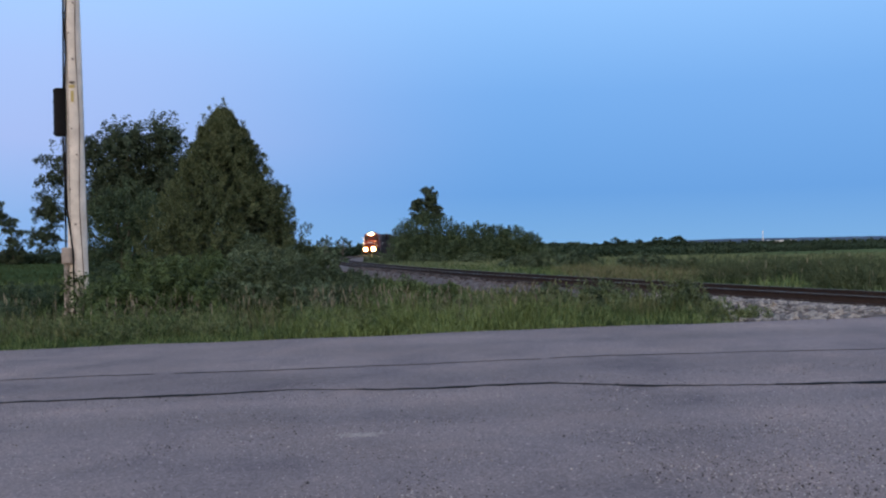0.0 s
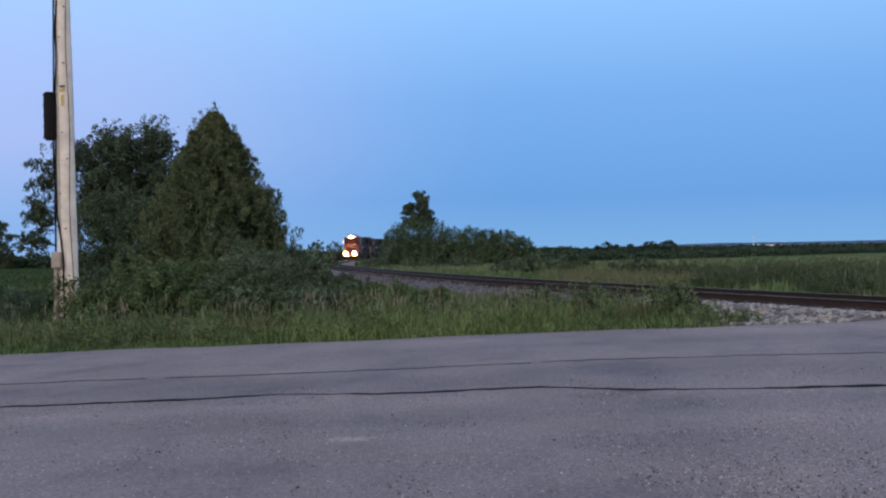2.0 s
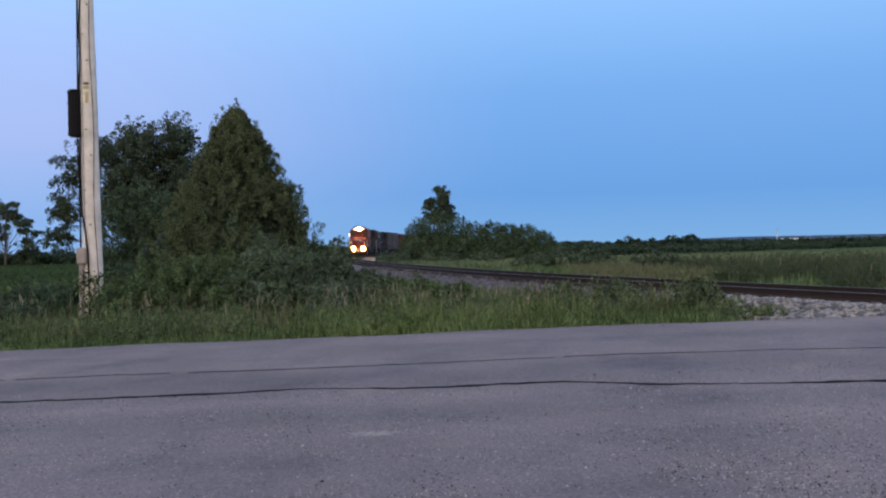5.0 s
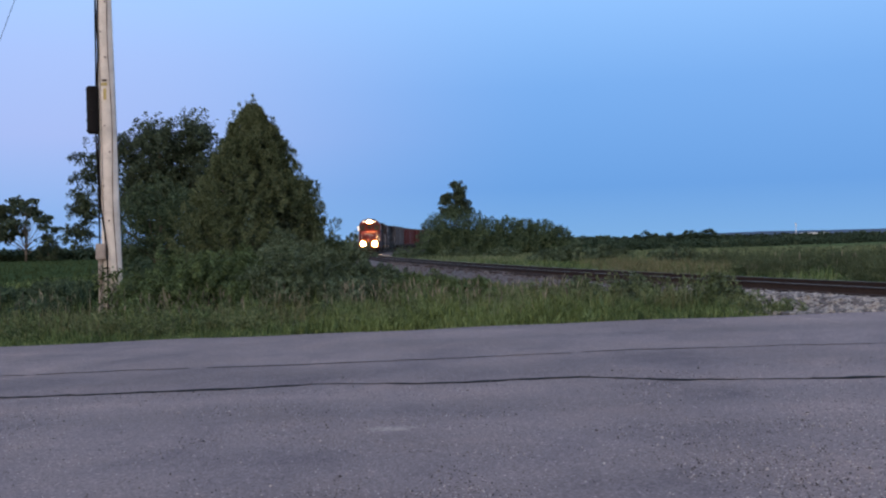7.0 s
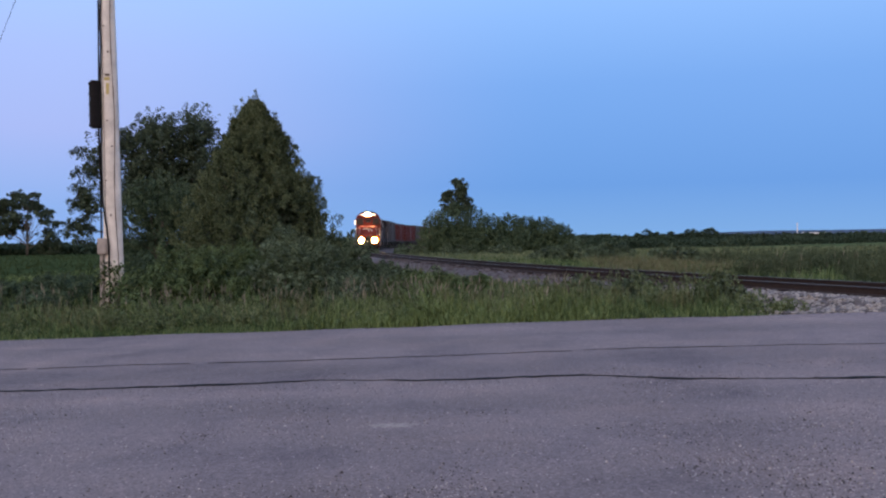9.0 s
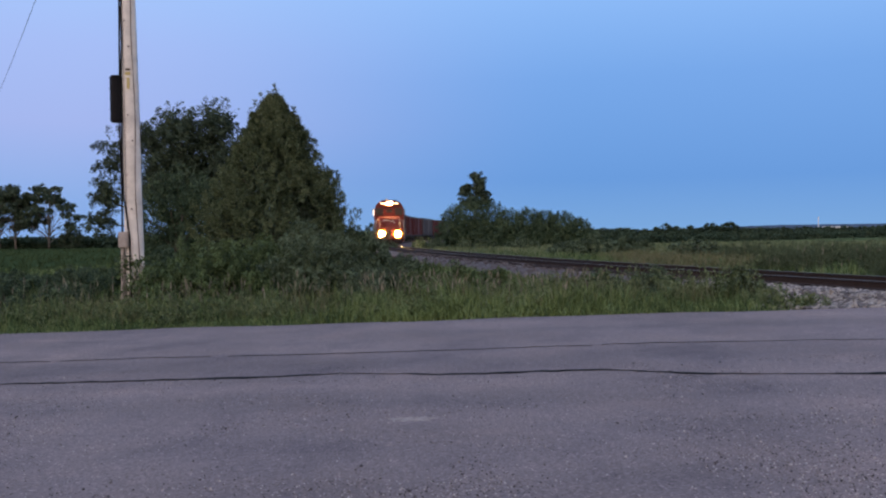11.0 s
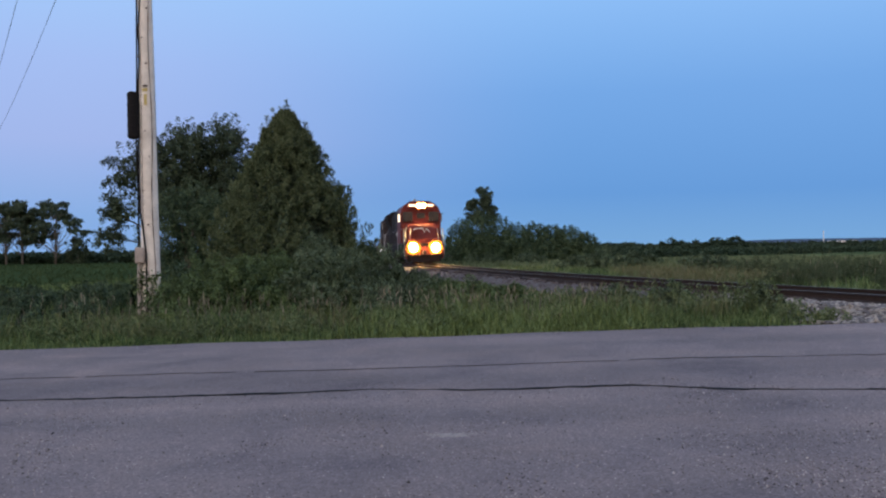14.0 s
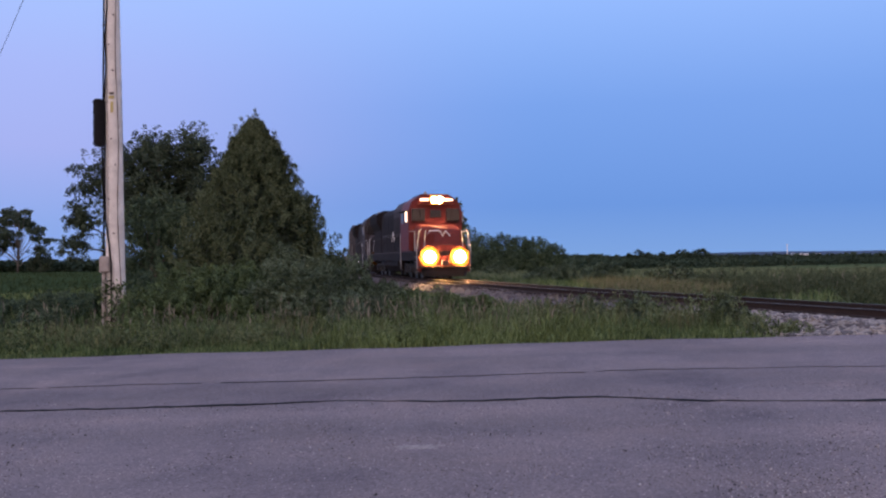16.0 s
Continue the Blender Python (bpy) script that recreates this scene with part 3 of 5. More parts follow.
    part("conduit", tube([(-0.22, -0.2, -0.1), (-0.215, -0.2, 0.7), (-0.21, -0.2, 1.42)], 0.05, 10), M["box_grey"], ob, "grey conduit")
    part("cross_arm", box((-0.11, -0.02, 11.9), (2.4, 0.09, 0.12), 0.01, turn=Matrix.Rotation(radians(32), 4, "Z")), M["pole"], ob)
    return ob


build_pole()


def vine():
    ob = tagged(new("climbing_vine"), "green vine climbing the foot of the utility pole", "vine")
    ob.location = (-8.44, 20.6, -0.05)
    part("stem", tube([(0.1, -0.3, -0.05), (-0.05, -0.27, 0.4), (0.12, -0.25, 0.8), (0.02, -0.25, 1.25)], [0.014, 0.011, 0.008, 0.004], 6), M["bark"], ob)
    a = rng.uniform(3.4, 6.6, 760)
    z = 1.25 * rng.random(760) ** 1.5
    p = np.stack([np.cos(a) * 0.27, np.sin(a) * 0.27, z], 1) + rng.normal(0, 0.06, (760, 3))
    v, f = leaf_mesh(p, p * [1, 1, 0], 0.09, 0.034, 0.3)
    mesh_object("foliage", v, f, M["leaf_fresh"], ob)


vine()


def wire(a, b, sag, label):
    pts = []
    for i in range(25):
        s = i / 24
        p = Vector(a).lerp(Vector(b), s)
        p.z -= sag * 4 * s * (1 - s)
        pts.append(p)
    tagged(part("overhead_wire", tube(pts, 0.011, 5), M["black"]), label, "wire", "overhead wires")


for ox, oy in ((-1.25, -0.6), (-0.08, 0.0)):
    wire((-8.82 + ox, 20.6 + oy, 11.98), (-41.2 + ox, 71.0 + oy, 11.6), 0.5, "thin black overhead wire on the utility pole")

# ---------------------------------------------------------------- trees and bushes
def cedar():
    """Dense broad cone of upright sprays, with a ragged outline."""
    base, H = (-8.3, 34.0, -0.05), 6.98
    ob = tagged(new("cedar_tree"), "dense dark green cone-shaped cedar tree", "conifer tree")
    ob.location = base
    part("trunk", tube([(0, 0, -0.2), (0.05, 0, 2), (0, 0, 5), (-0.05, 0, 6.9)], [0.24, 0.2, 0.1, 0.02], 10), M["bark"], ob, smooth=True)
    add_limbs(ob, [(1.9 * math.cos(a), 1.9 * math.sin(a), 1 + 0.2 * k) for k, a in enumerate(np.arange(0, 30, 2.1))], 0.06, M["bark"])
    prof = lambda q: np.interp(q, [0, 0.3, 0.5, 0.67, 0.78, 0.86, 0.93, 1.0, 1.1], [3.3, 3.10, 2.46, 1.70, 1.27, 0.90, 0.54, 0.16, 0.0])
    # feathery plumes that rise and lean out from the cone's skin, a few past it
    m = 1650
    lz = rng.random(m) ** 1.25 * 0.97
    la = rng.uniform(0, 2 * math.pi, m)
    lobed = 1 + 0.08 * np.sin(la * 5 + lz * 9) + 0.09 * np.sin(la * 11 - lz * 19)
    r0 = prof(lz) * rng.uniform(0.55, 0.92, m) * lobed
    long = rng.uniform(0.35, 0.75, m) * (1.1 - 0.5 * lz) + (rng.random(m) < 0.12) * 0.22
    lean = rng.uniform(0.15, 0.75, m)
    z1 = lz * H + long * np.cos(lean)
    r1 = np.minimum(r0 + long * np.sin(lean), prof(z1 / H) * lobed + rng.uniform(0.0, 0.14, m) + (rng.random(m) < 0.10) * 0.16)
    turn = la + rng.normal(0, 0.10, m)
    foot = np.stack([np.cos(la) * r0, np.sin(la) * r0, lz * H], 1)
    tip = np.stack([np.cos(turn) * r1, np.sin(turn) * r1, z1], 1)
    crest = [(-0.52, 7.2), (-0.25, 7.25), (0.05, 7.5), (0.12, 7.3), (-0.95, 6.6), (0.60, 6.5), (-0.7, 6.95), (0.3, 6.95), (-0.4, 7.05), (0.0, 7.1)]
    foot = np.concatenate([foot, [(dx * 0.7, 0, h - 0.8) for dx, h in crest]])
    tip = np.concatenate([tip, [(dx, 0, h) for dx, h in crest]])
    p, out = shoot_leaves(foot, tip, 66, np.concatenate([0.05 + 0.065 * (1 - lz), np.full(len(crest), 0.085)]), 0.10)
    p[:, 0] -= 0.06 * (p[:, 2] / H) ** 2
    keep = p[:, 2] > 0.15
    v, f = leaf_mesh(p[keep], out[keep] + [0, 0, 0.5], 0.125, 0.021, 0.0)
    mesh_object("crown", v, f, M["cedar"], ob)
    # deep inner foliage: filler leaves, darker in colour to stand in for shade
    q = rng.random(9000) ** 1.2
    a = rng.uniform(0, 6.283, 9000)
    rr = prof(q) * 0.72
    p = np.stack([np.cos(a) * rr, np.sin(a) * rr, q * H * 0.93], 1)
    v, f = leaf_mesh(p, rng.normal(0, 1, p.shape), 0.34, 0.14, 0)
    mesh_object("inner_foliage", v, f, M["leaf_dark"], ob)
    return ob


cedar()

plant("poplar_tree", (-18.2, 51, -0.05), [(-18.7, 51, 7.9, 1.5, 1.5, 1.3), (-16.0, 51, 8.15, 1.15, 1.3, 1.2), (-18.4, 51, 5.6, 2.3, 1.8, 1.9), (-16.6, 51, 5.0, 2.0, 1.8, 1.9), (-17.2, 51, 7.2, 2.3, 2.0, 1.6), (-20.0, 50, 6.9, 1.6, 1.6, 1.5),
      (-21.6, 50, 6.0, 1.1, 1.2, 1.3), (-22.2, 50, 4.0, 1.0, 1.0, 1.2), (-22.6, 50, 2.6, 0.9, 1.0, 0.8), (-19.4, 50, 4.6, 2.0, 1.8, 2.2), (-15.4, 51, 6.2, 1.6, 1.6, 1.8), (-17.5, 51, 3.5, 2.6, 2.0, 2.4)],
      74000, 0.16, 0.045, M["leaf_dark"], M["bark"], "tall dark leafy tree with a ragged open crown", "tree", 0.26, -0.1, lump=0.4, shoots=(48, 0.14, (0.35, 1.12), (0.30, 0.0, 0.30)))
plant("willow_shrub", (-15.9, 44.5, -0.05), [(-16.3, 44.5, 3.2, 1.9, 1.6, 1.9), (-14.3, 44.5, 2.8, 1.8, 1.6, 2.0), (-17.3, 44.5, 1.8, 1.6, 1.4, 1.7), (-13.0, 44.5, 1.6, 1.6, 1.4, 1.5), (-15.2, 44.2, 1.2, 2.4, 1.6, 1.3)],
      32000, 0.13, 0.035, M["leaf_mid"], M["bark"], "dense dull green shrub beside the tall tree", "shrub", 0.14, 0.1, lump=0.3, shoots=(50, 0.12, (0.55, 1.08), (0.0, 0.0, 0.3)))

bush_rows = [
    # x, y, half-width, height
    (-12.6, 23.5, 1.2, 0.75), (-11.2, 24.5, 1.25, 0.85), (-9.9, 25.0, 1.15, 1.35), (-8.0, 24.0, 1.2, 1.55), (-6.8, 24.8, 1.25, 1.75), (-5.4, 25.8, 1.35, 2.15), (-4.3, 26.0, 1.15, 2.0),
    (-3.3, 25.6, 0.95, 1.45), (-2.55, 24.0, 0.8, 1.0), (-4.9, 22.4, 1.25, 1.5), (-6.6, 21.8, 1.15, 1.35), (-3.5, 22.4, 0.95, 1.2), (-7.35, 21.0, 0.85, 1.15), 
    (-10.2, 21.2, 0.9, 1.05), (-12.0, 20.2, 0.9, 0.65), (-10.9, 18.9, 0.75, 0.8), (-11.8, 17.7, 0.75, 0.55), (-10.3, 17.5, 0.6, 0.5), (-9.6, 19.4, 0.5, 0.6), (-13.2, 18.6, 0.8, 0.5), (-13.0, 21.6, 1.0, 0.65), (-3.0, 20.3, 0.7, 0.75), (-2.4, 21.6, 0.7, 0.8),
    (-7.75, 20.0, 0.45, 0.95), (3.35, 18.8, 0.55, 0.85), (4.9, 17.85, 0.36, 0.92), (2.4, 19.6, 0.5, 0.8), (-1.7, 21.3, 0.7, 0.85), (-0.85, 21.7, 0.7, 0.85), (0.1, 22.0, 0.6, 0.75), (-1.25, 20.2, 0.5, 0.65), (-1.6, 24.5, 0.8, 0.8), (-2.6, 28.0, 0.9, 0.8),
]
for x, y, w, h in bush_rows:
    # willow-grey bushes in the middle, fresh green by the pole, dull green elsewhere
    # tone steps between bushes also stand in for light and shade on the mounds
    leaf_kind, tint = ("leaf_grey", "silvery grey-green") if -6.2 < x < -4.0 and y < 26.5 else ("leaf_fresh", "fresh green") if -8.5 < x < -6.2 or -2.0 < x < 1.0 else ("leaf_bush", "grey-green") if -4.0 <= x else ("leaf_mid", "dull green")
    bl = []
    for k in range(5):
        a = 2.4 * k + x * 3
        r = math.sqrt((k + 0.1) / 5)
        top = h * 1.04 * (1 - 0.5 * r * r) * random.uniform(0.66, 1.08)
        rz = top * random.uniform(0.34, 0.42)
        bl.append((x + w * 0.78 * r * math.cos(a), y + 0.8 * r * math.sin(a), top - rz, w * random.uniform(0.36, 0.50), w * 0.42, rz))
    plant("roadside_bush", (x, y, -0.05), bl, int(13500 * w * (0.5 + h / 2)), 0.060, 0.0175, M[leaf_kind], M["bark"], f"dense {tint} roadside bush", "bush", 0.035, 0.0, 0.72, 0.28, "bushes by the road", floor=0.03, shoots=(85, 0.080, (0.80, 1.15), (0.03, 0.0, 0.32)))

# clump beyond the track, with one taller tree in it
clump = [(-4.4, 108, 2.5, 2.1, 2.0, 2.8), (-2.4, 109, 3.3, 2.5, 2.2, 2.9), (-0.2, 109, 3.0, 2.3, 2.2, 2.7), (2.0, 108, 2.4, 2.1, 2.0, 2.3), (4.4, 109, 2.4, 1.9, 2.0, 2.2), (6.6, 110, 2.5, 1.8, 2.0, 2.0), (8.8, 110, 2.2, 1.9, 2.0, 2.1), (10.8, 111, 1.6, 1.7, 2.0, 1.8), (12.2, 111, 0.9, 1.3, 1.6, 1.2)]
for x, y, z, a, b, c in clump:
    plant("field_bush", (x, y, -0.05), [(x, y, z, a, b, c), (x - a * 0.4, y - 0.6, z * 0.55, a * 0.8, b * 0.8, c * 0.7), (x + a * 0.5, y - 0.4, z * 0.5, a * 0.8, b * 0.8, c * 0.7)], 14500, 0.18, 0.064, M["leaf_mid"], M["bark"], "rounded dull green bush in a clump beyond the track", "bush", 0.10, 0.2, 0.78, 0.07, "bush clump beyond the track", floor=0.0, shoots=(24, 0.20, (0.86, 1.05), (0.0, 0.0, 0.10)))
plant("young_elm", (-2.0, 110, -0.05), [(-3.2, 110, 6.9, 0.85, 0.9, 1.1), (-1.5, 110, 7.5, 0.95, 1.1, 1.7), (-0.8, 110, 6.0, 0.85, 1.0, 1.0), (-2.5, 110, 5.6, 1.2, 1.2, 1.0), (-2.0, 110, 8.7, 0.5, 0.6, 0.5)],
      7500, 0.26, 0.09, M["leaf_dark"], M["bark"], "small dark tree rising from the bush clump", "tree", 0.13, -0.2, lump=0.4, shoots=(36, 0.17, (0.4, 1.15), (0.15, 0.0, 0.3)))
for x, y, w, h in ((-10.4, 82, 1.6, 1.3), (-6.5, 92, 2.0, 1.3), (-1.8, 96, 2.2, 1.2), (3.4, 98, 2.2, 1.0), (7.2, 60, 1.7, 1.55), (8.9, 58, 1.6, 1.3), (5.4, 66, 1.4, 1.0), (10.3, 46, 1.6, 1.15)):
    plant("weed_bush", (x, y, -0.05), [(x, y, h * 0.5, w * 0.7, 1.0, h * 0.5), (x - w * 0.5, y - 0.3, h * 0.36, w * 0.5, 0.8, h * 0.38), (x + w * 0.55, y + 0.2, h * 0.38, w * 0.5, 0.8, h * 0.4)], 6000, 0.11, 0.035, M["leaf_bush"], M["bark"], "rounded green weed bush near the track", "bush", 0.02, 0.0, 0.4, 0.2, "weed bushes along the track", floor=0.0, shoots=(60, 0.12, (0.8, 1.12), (0.0, 0.0, 0.2)))
for x, y, w, h in ((12.3, 42, 1.8, 0.95), (15.2, 40, 1.9, 0.85), (18.2, 41, 2.0, 0.8), (21.5, 42, 1.9, 0.7), (24.5, 43, 2.0, 0.7), (27.5, 45, 2.0, 0.7), (10.8, 33, 1.3, 0.65), (14.0, 31, 1.5, 0.7), (17.2, 33, 1.5, 0.7), (12.4, 27, 1.2, 0.6), (19.8, 34, 1.6, 0.65), (16.4, 36.5, 1.7, 0.8), (13.0, 37, 1.5, 0.75), (22.4, 37, 1.8, 0.65)):
    plant("weed_bush", (x, y, -0.05), [(x, y, h * 0.45, w, 1.0, h * 0.55), (x - w * 0.5, y - 0.3, h * 0.3, w * 0.7, 0.8, h * 0.4), (x + w * 0.6, y + 0.2, h * 0.3, w * 0.7, 0.8, h * 0.42)], 6500, 0.16, 0.011, M["weed_far"], M["bark"], "low tangled green weeds by the track", "weeds", 0.02, -0.7, 0.4, 0.35, "weed bushes along the track", floor=0.0, shoots=(26, 0.07, (0.5, 1.15), (0.0, 0.0, 0.45)))

# lone trees across the crop field
def far_tree(x, y, h, w, n, group="trees across the field"):
    """Spreading crown in flat layers on a forked pale trunk, with sky between the layers."""
    bl = []
    for k in range(28):
        a = k * 2.4
        q = math.sqrt((k + 0.3) / 28)
        z = h * (0.97 - 0.22 * q * q - 0.62 * random.random() * (0.25 + 0.65 * q))
        bl.append((x + w * 0.52 * q * math.cos(a), y + w * 0.4 * q * math.sin(a), z, w * random.uniform(0.09, 0.17), w * 0.13, h * random.uniform(0.05, 0.10)))
    plant("field_tree", (x, y, -0.05), bl, n, 0.34, 0.12, M["leaf_dark"], M["bark_pale"], "open-crowned tree with a pale trunk at the field's edge", "tree", 0.17, 0.3, 0.2, 0.4, group, shoots=(30, 0.24, (0.3, 1.2), (0.1, 0.0, 0.1)))


for x, h, w in ((-82.1, 12.0, 11.0), (-88.5, 11.9, 9.5), (-91.6, 11.7, 9.5), (-100, 12, 10), (-110, 11.5, 10)):
    far_tree(x, 161, h, w, 13000)
plant("field_bush", (-78.0, 161, -0.05), [(-78.0, 161, 1.7, 1.9, 1.5, 1.8)], 1800, 0.4, 0.15, M["leaf_dark"], M["bark"], "rounded dark bush at the field's edge", "bush", 0.1)
far_tree(-26.2, 232, 5.2, 5.0, 900, "small trees by the curve")
far_tree(-31.5, 238, 5.6, 4.5, 900, "small trees by the curve")


def hedge(name, x0, x1, y0, y1, h, n, leaf, label, rough=0.5, fall=0.0):
    """A long hedgerow of many small leaf clumps with an uneven top."""
    s = rng.random(n)
    x = x0 + (x1 - x0) * s
    y = y0 + (y1 - y0) * s + rng.normal(0, h * 0.4, n)
    step = np.array([noise.noise((q * 0.16 + x0, 3.1, 0)) + 0.7 * noise.noise((q * 0.5, x0, 5)) for q in x])
    top = h * (1 + rough * step) * (1 - fall * s)
    z = top * rng.random(n) ** 0.7
    p = np.stack([x, y, z], 1)
    v, f = leaf_mesh(p, rng.normal(0, 1, (n, 3)), leaf, leaf * 0.4, 0)
    return tagged(mesh_object(name, v, f, M["leaf_far"]), label, "hedge", "", "stuff")


hedge("hedgerow", 13, 150, 121, 262, 1.05, 18000, 0.40, "low dark green hedgerow at the meadow's far side", 0.6, -0.2)
hedge("hedgerow", 20, 230, 250, 262, 1.4, 16000, 0.7, "long dark green hedgerow across the fields", 0.9)
for x, h, w in ((52.5, 4.4, 4.6), (66, 4.3, 4.0), (71.5, 4.6, 4.6), (60, 3.4, 3.5)):
    plant("field_bush", (x, 272, -0.05), [(x, 272, h * 0.5, w * 0.6, w * 0.5, h * 0.42), (x + w * 0.5, 272, h * 0.36, w * 0.5, w * 0.4, h * 0.34), (x - w * 0.5, 272, h * 0.33, w * 0.5, w * 0.4, h * 0.34)], 2600, 0.5, 0.2, M["leaf_far"], M["bark"], "rounded dark tree in the far hedgerow", "tree", 0.12, 0, 0.6, 0.10, "trees in the far hedgerow")
hedge("hedgerow", -150, -40, 168, 172, 1.6, 14000, 0.7, "long dark hedgerow behind the crop field", 0.25)
hedge("hedgerow", -60, 40, 240, 262, 2.4, 9000, 0.9, "long dark green hedgerow across the fields")
hedge("woodland_edge", -700, 900, 900, 940, 4.2, 20000, 2.6, "distant dark band of trees", 0.6)


def hill(name, y, x0, x1, h, seed, label):
    xs = np.linspace(x0, x1, 260)
    v, f = [], []
    for i, x in enumerate(xs):
        s = (x - x0) / (x1 - x0)
        top = h * min(1, 5 * s, 5 * (1 - s)) * (0.9 + 0.12 * noise.noise((x * 0.0015, seed, 0))) + 1.2 * noise.noise((x * 0.05, seed, 2))
        v += [(x, y - 60, -2), (x, y - 30, top * 0.6), (x, y, top), (x, y + 160, -2)]
        if i:
            a = 4 * i
            f += [(a - 4 + k, a + k, a + k + 1, a - 3 + k) for k in range(3)]
    tagged(mesh_object(name, v, f, M["hill"]), label, "", "", "structure")


# both ridges carry the haze-tinted colour
hill("far_hills", 2600, 150, 3600, 22, 4.0, "low wooded hills on the horizon, tinted haze blue")
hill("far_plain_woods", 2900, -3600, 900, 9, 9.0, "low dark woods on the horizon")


def barn():
    ob = tagged(new("farm_shed"), "long white farm shed far across the fields", "building")
    ob.location = (560, 1470, 0)
    part("wall", box((0, 0, 2.4), (42, 14, 4.8), 0.05), M["hopper"], ob)
    part("roof", prism([(-22, 4.8), (22, 4.8), (22, 5.2), (21, 7.6), (-21, 7.6), (-22, 5.2)], -8, 8, bevel=0), M["white"], ob, "white metal roof")
    part("door", box((-6, -7.05, 2.0), (5, 0.15, 4), 0.02), M["loco_grey"], ob)


barn()


def mast():
    ob = tagged(new("water_tower"), "slim white tower on the horizon", "tower")
    ob.location = (900.6, 2500, 0)
    part("column", tube([(0, 0, 0), (0, 0, 14), (0, 0, 24), (0, 0, 34)], [1.5, 1.1, 1.0, 0.9], 12), M["white"], ob)
    part("tank", cyl((0, 0, 36.0), 1.6, 6.0, "z", 16, bevel=0.6), M["white"], ob)


mast()


# ---------------------------------------------------------------- grass and stones
def blades(name, x, y, z, height, width, mat, label, lean=0.25, kind="stuff"):
    n = len(x)
    a = rng.uniform(0, 2 * math.pi, n)
    w = np.stack([np.cos(a), np.sin(a), np.zeros(n)], 1) * (width * rng.uniform(0.6, 1.4, n))[:, None]
    b = rng.normal(0, lean, (n, 2))
    h = height
    p0 = np.stack([x, y, z], 1)
    p1 = p0 + np.stack([b[:, 0] * h * 0.3, b[:, 1] * h * 0.3, h * 0.55], 1)
    p2 = p0 + np.stack([b[:, 0] * h, b[:, 1] * h, h * (1 - 0.3 * np.hypot(b[:, 0], b[:, 1]))], 1)
    v = np.stack([p0 - w, p0 + w, p1 - w * 0.8, p1 + w * 0.8, p2], 1).reshape(-1, 3)
    k = 5 * np.arange(n)
    f = [(i, i + 1, i + 3, i + 2) for i in k.tolist()] + [(i + 2, i + 3, i + 4) for i in k.tolist()]
    return tagged(mesh_object(name, v, f, mat), label, "grass", "", kind)


def scatter(n, x0, x1, y0, y1, clear=3.2):
    x, y = rng.uniform(x0, x1, n), rng.uniform(y0, y1, n)
    keep = np.abs(x - track(y)) > clear + rng.normal(0, 0.35, n)
    return x[keep], y[keep]


def gz(x, y):
    return np.array([ground_z(a, b) for a, b in zip(x, y)])


def patchy(x, y, s):
    return np.array([noise.noise((a * s, b * s, 1.7)) for a, b in zip(x, y)])


def tufts(n, x0, x1, y0, y1, per, spread, clear):
    """Blade positions in tufts, and a height factor for each tuft."""
    cx, cy = scatter(n, x0, x1, y0, y1, clear)
    k = np.repeat(np.arange(len(cx)), per)
    grow = rng.uniform(0.5, 1.35, len(cx))
    x = cx[k] + rng.normal(0, spread, len(k))
    y = np.maximum(cy[k] + rng.normal(0, spread, len(k)), y0)
    return x, y, grow[k] * rng.uniform(0.65, 1.25, len(k))


# verge along the asphalt: rank mixed grass; lush middle stretch, yellow-green partly as headlamp-lit
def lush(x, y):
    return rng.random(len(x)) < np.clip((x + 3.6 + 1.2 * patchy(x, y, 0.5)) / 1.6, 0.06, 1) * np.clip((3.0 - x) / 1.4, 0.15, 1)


x, y, g = tufts(3600, -17, 5.0, 15.15, 17.8, 18, 0.06, 2.8)
thin = rng.random(len(x)) < np.clip((4.9 - x) / 1.5, 0.05, 1)
x, y, g = x[thin], y[thin], g[thin]
thin = (x > -2.8) | (rng.random(len(x)) < np.clip(0.75 - 0.22 * (y - 15.2) + 0.9 * patchy(x, y, 0.9), 0.05, 1))
x, y, g = x[thin], y[thin], g[thin]
h = np.clip(0.13 + 0.16 * (y - 15.1), 0, 0.42) * (1 + 0.6 * patchy(x, y, 0.6)) * g * np.where(x > 2.5, 0.8, np.where(x < -3.2, 0.62, 1))
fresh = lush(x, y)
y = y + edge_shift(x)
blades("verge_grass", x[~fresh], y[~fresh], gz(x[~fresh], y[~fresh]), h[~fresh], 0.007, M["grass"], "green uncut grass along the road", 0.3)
blades("lush_verge_grass", x[fresh], y[fresh], gz(x[fresh], y[fresh]), h[fresh], 0.007, M["grass_lush_lit"], "lush uncut grass along the road, yellow-green lifted for headlamp glow", 0.42)
# taller grass behind it
x, y, g = tufts(2600, -18, 5.6, 17.0, 23.5, 16, 0.09, 2.9)
thin = rng.random(len(x)) < np.clip((5.4 - x) / 2.5, 0.08, 1)
x, y, g = x[thin], y[thin], g[thin]
thin = (x > -2.2) | (rng.random(len(x)) < np.clip(0.14 + 0.9 * patchy(x, y, 0.8), 0.03, 1))
x, y, g = x[thin], y[thin], g[thin]
h = 0.46 * (1 + 0.5 * patchy(x, y, 0.5)) * g * np.where(x > 1.5, 0.8, 1)
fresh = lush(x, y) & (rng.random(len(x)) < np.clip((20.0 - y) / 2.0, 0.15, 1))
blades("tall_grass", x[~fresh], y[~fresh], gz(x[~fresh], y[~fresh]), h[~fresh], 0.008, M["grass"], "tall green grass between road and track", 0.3)
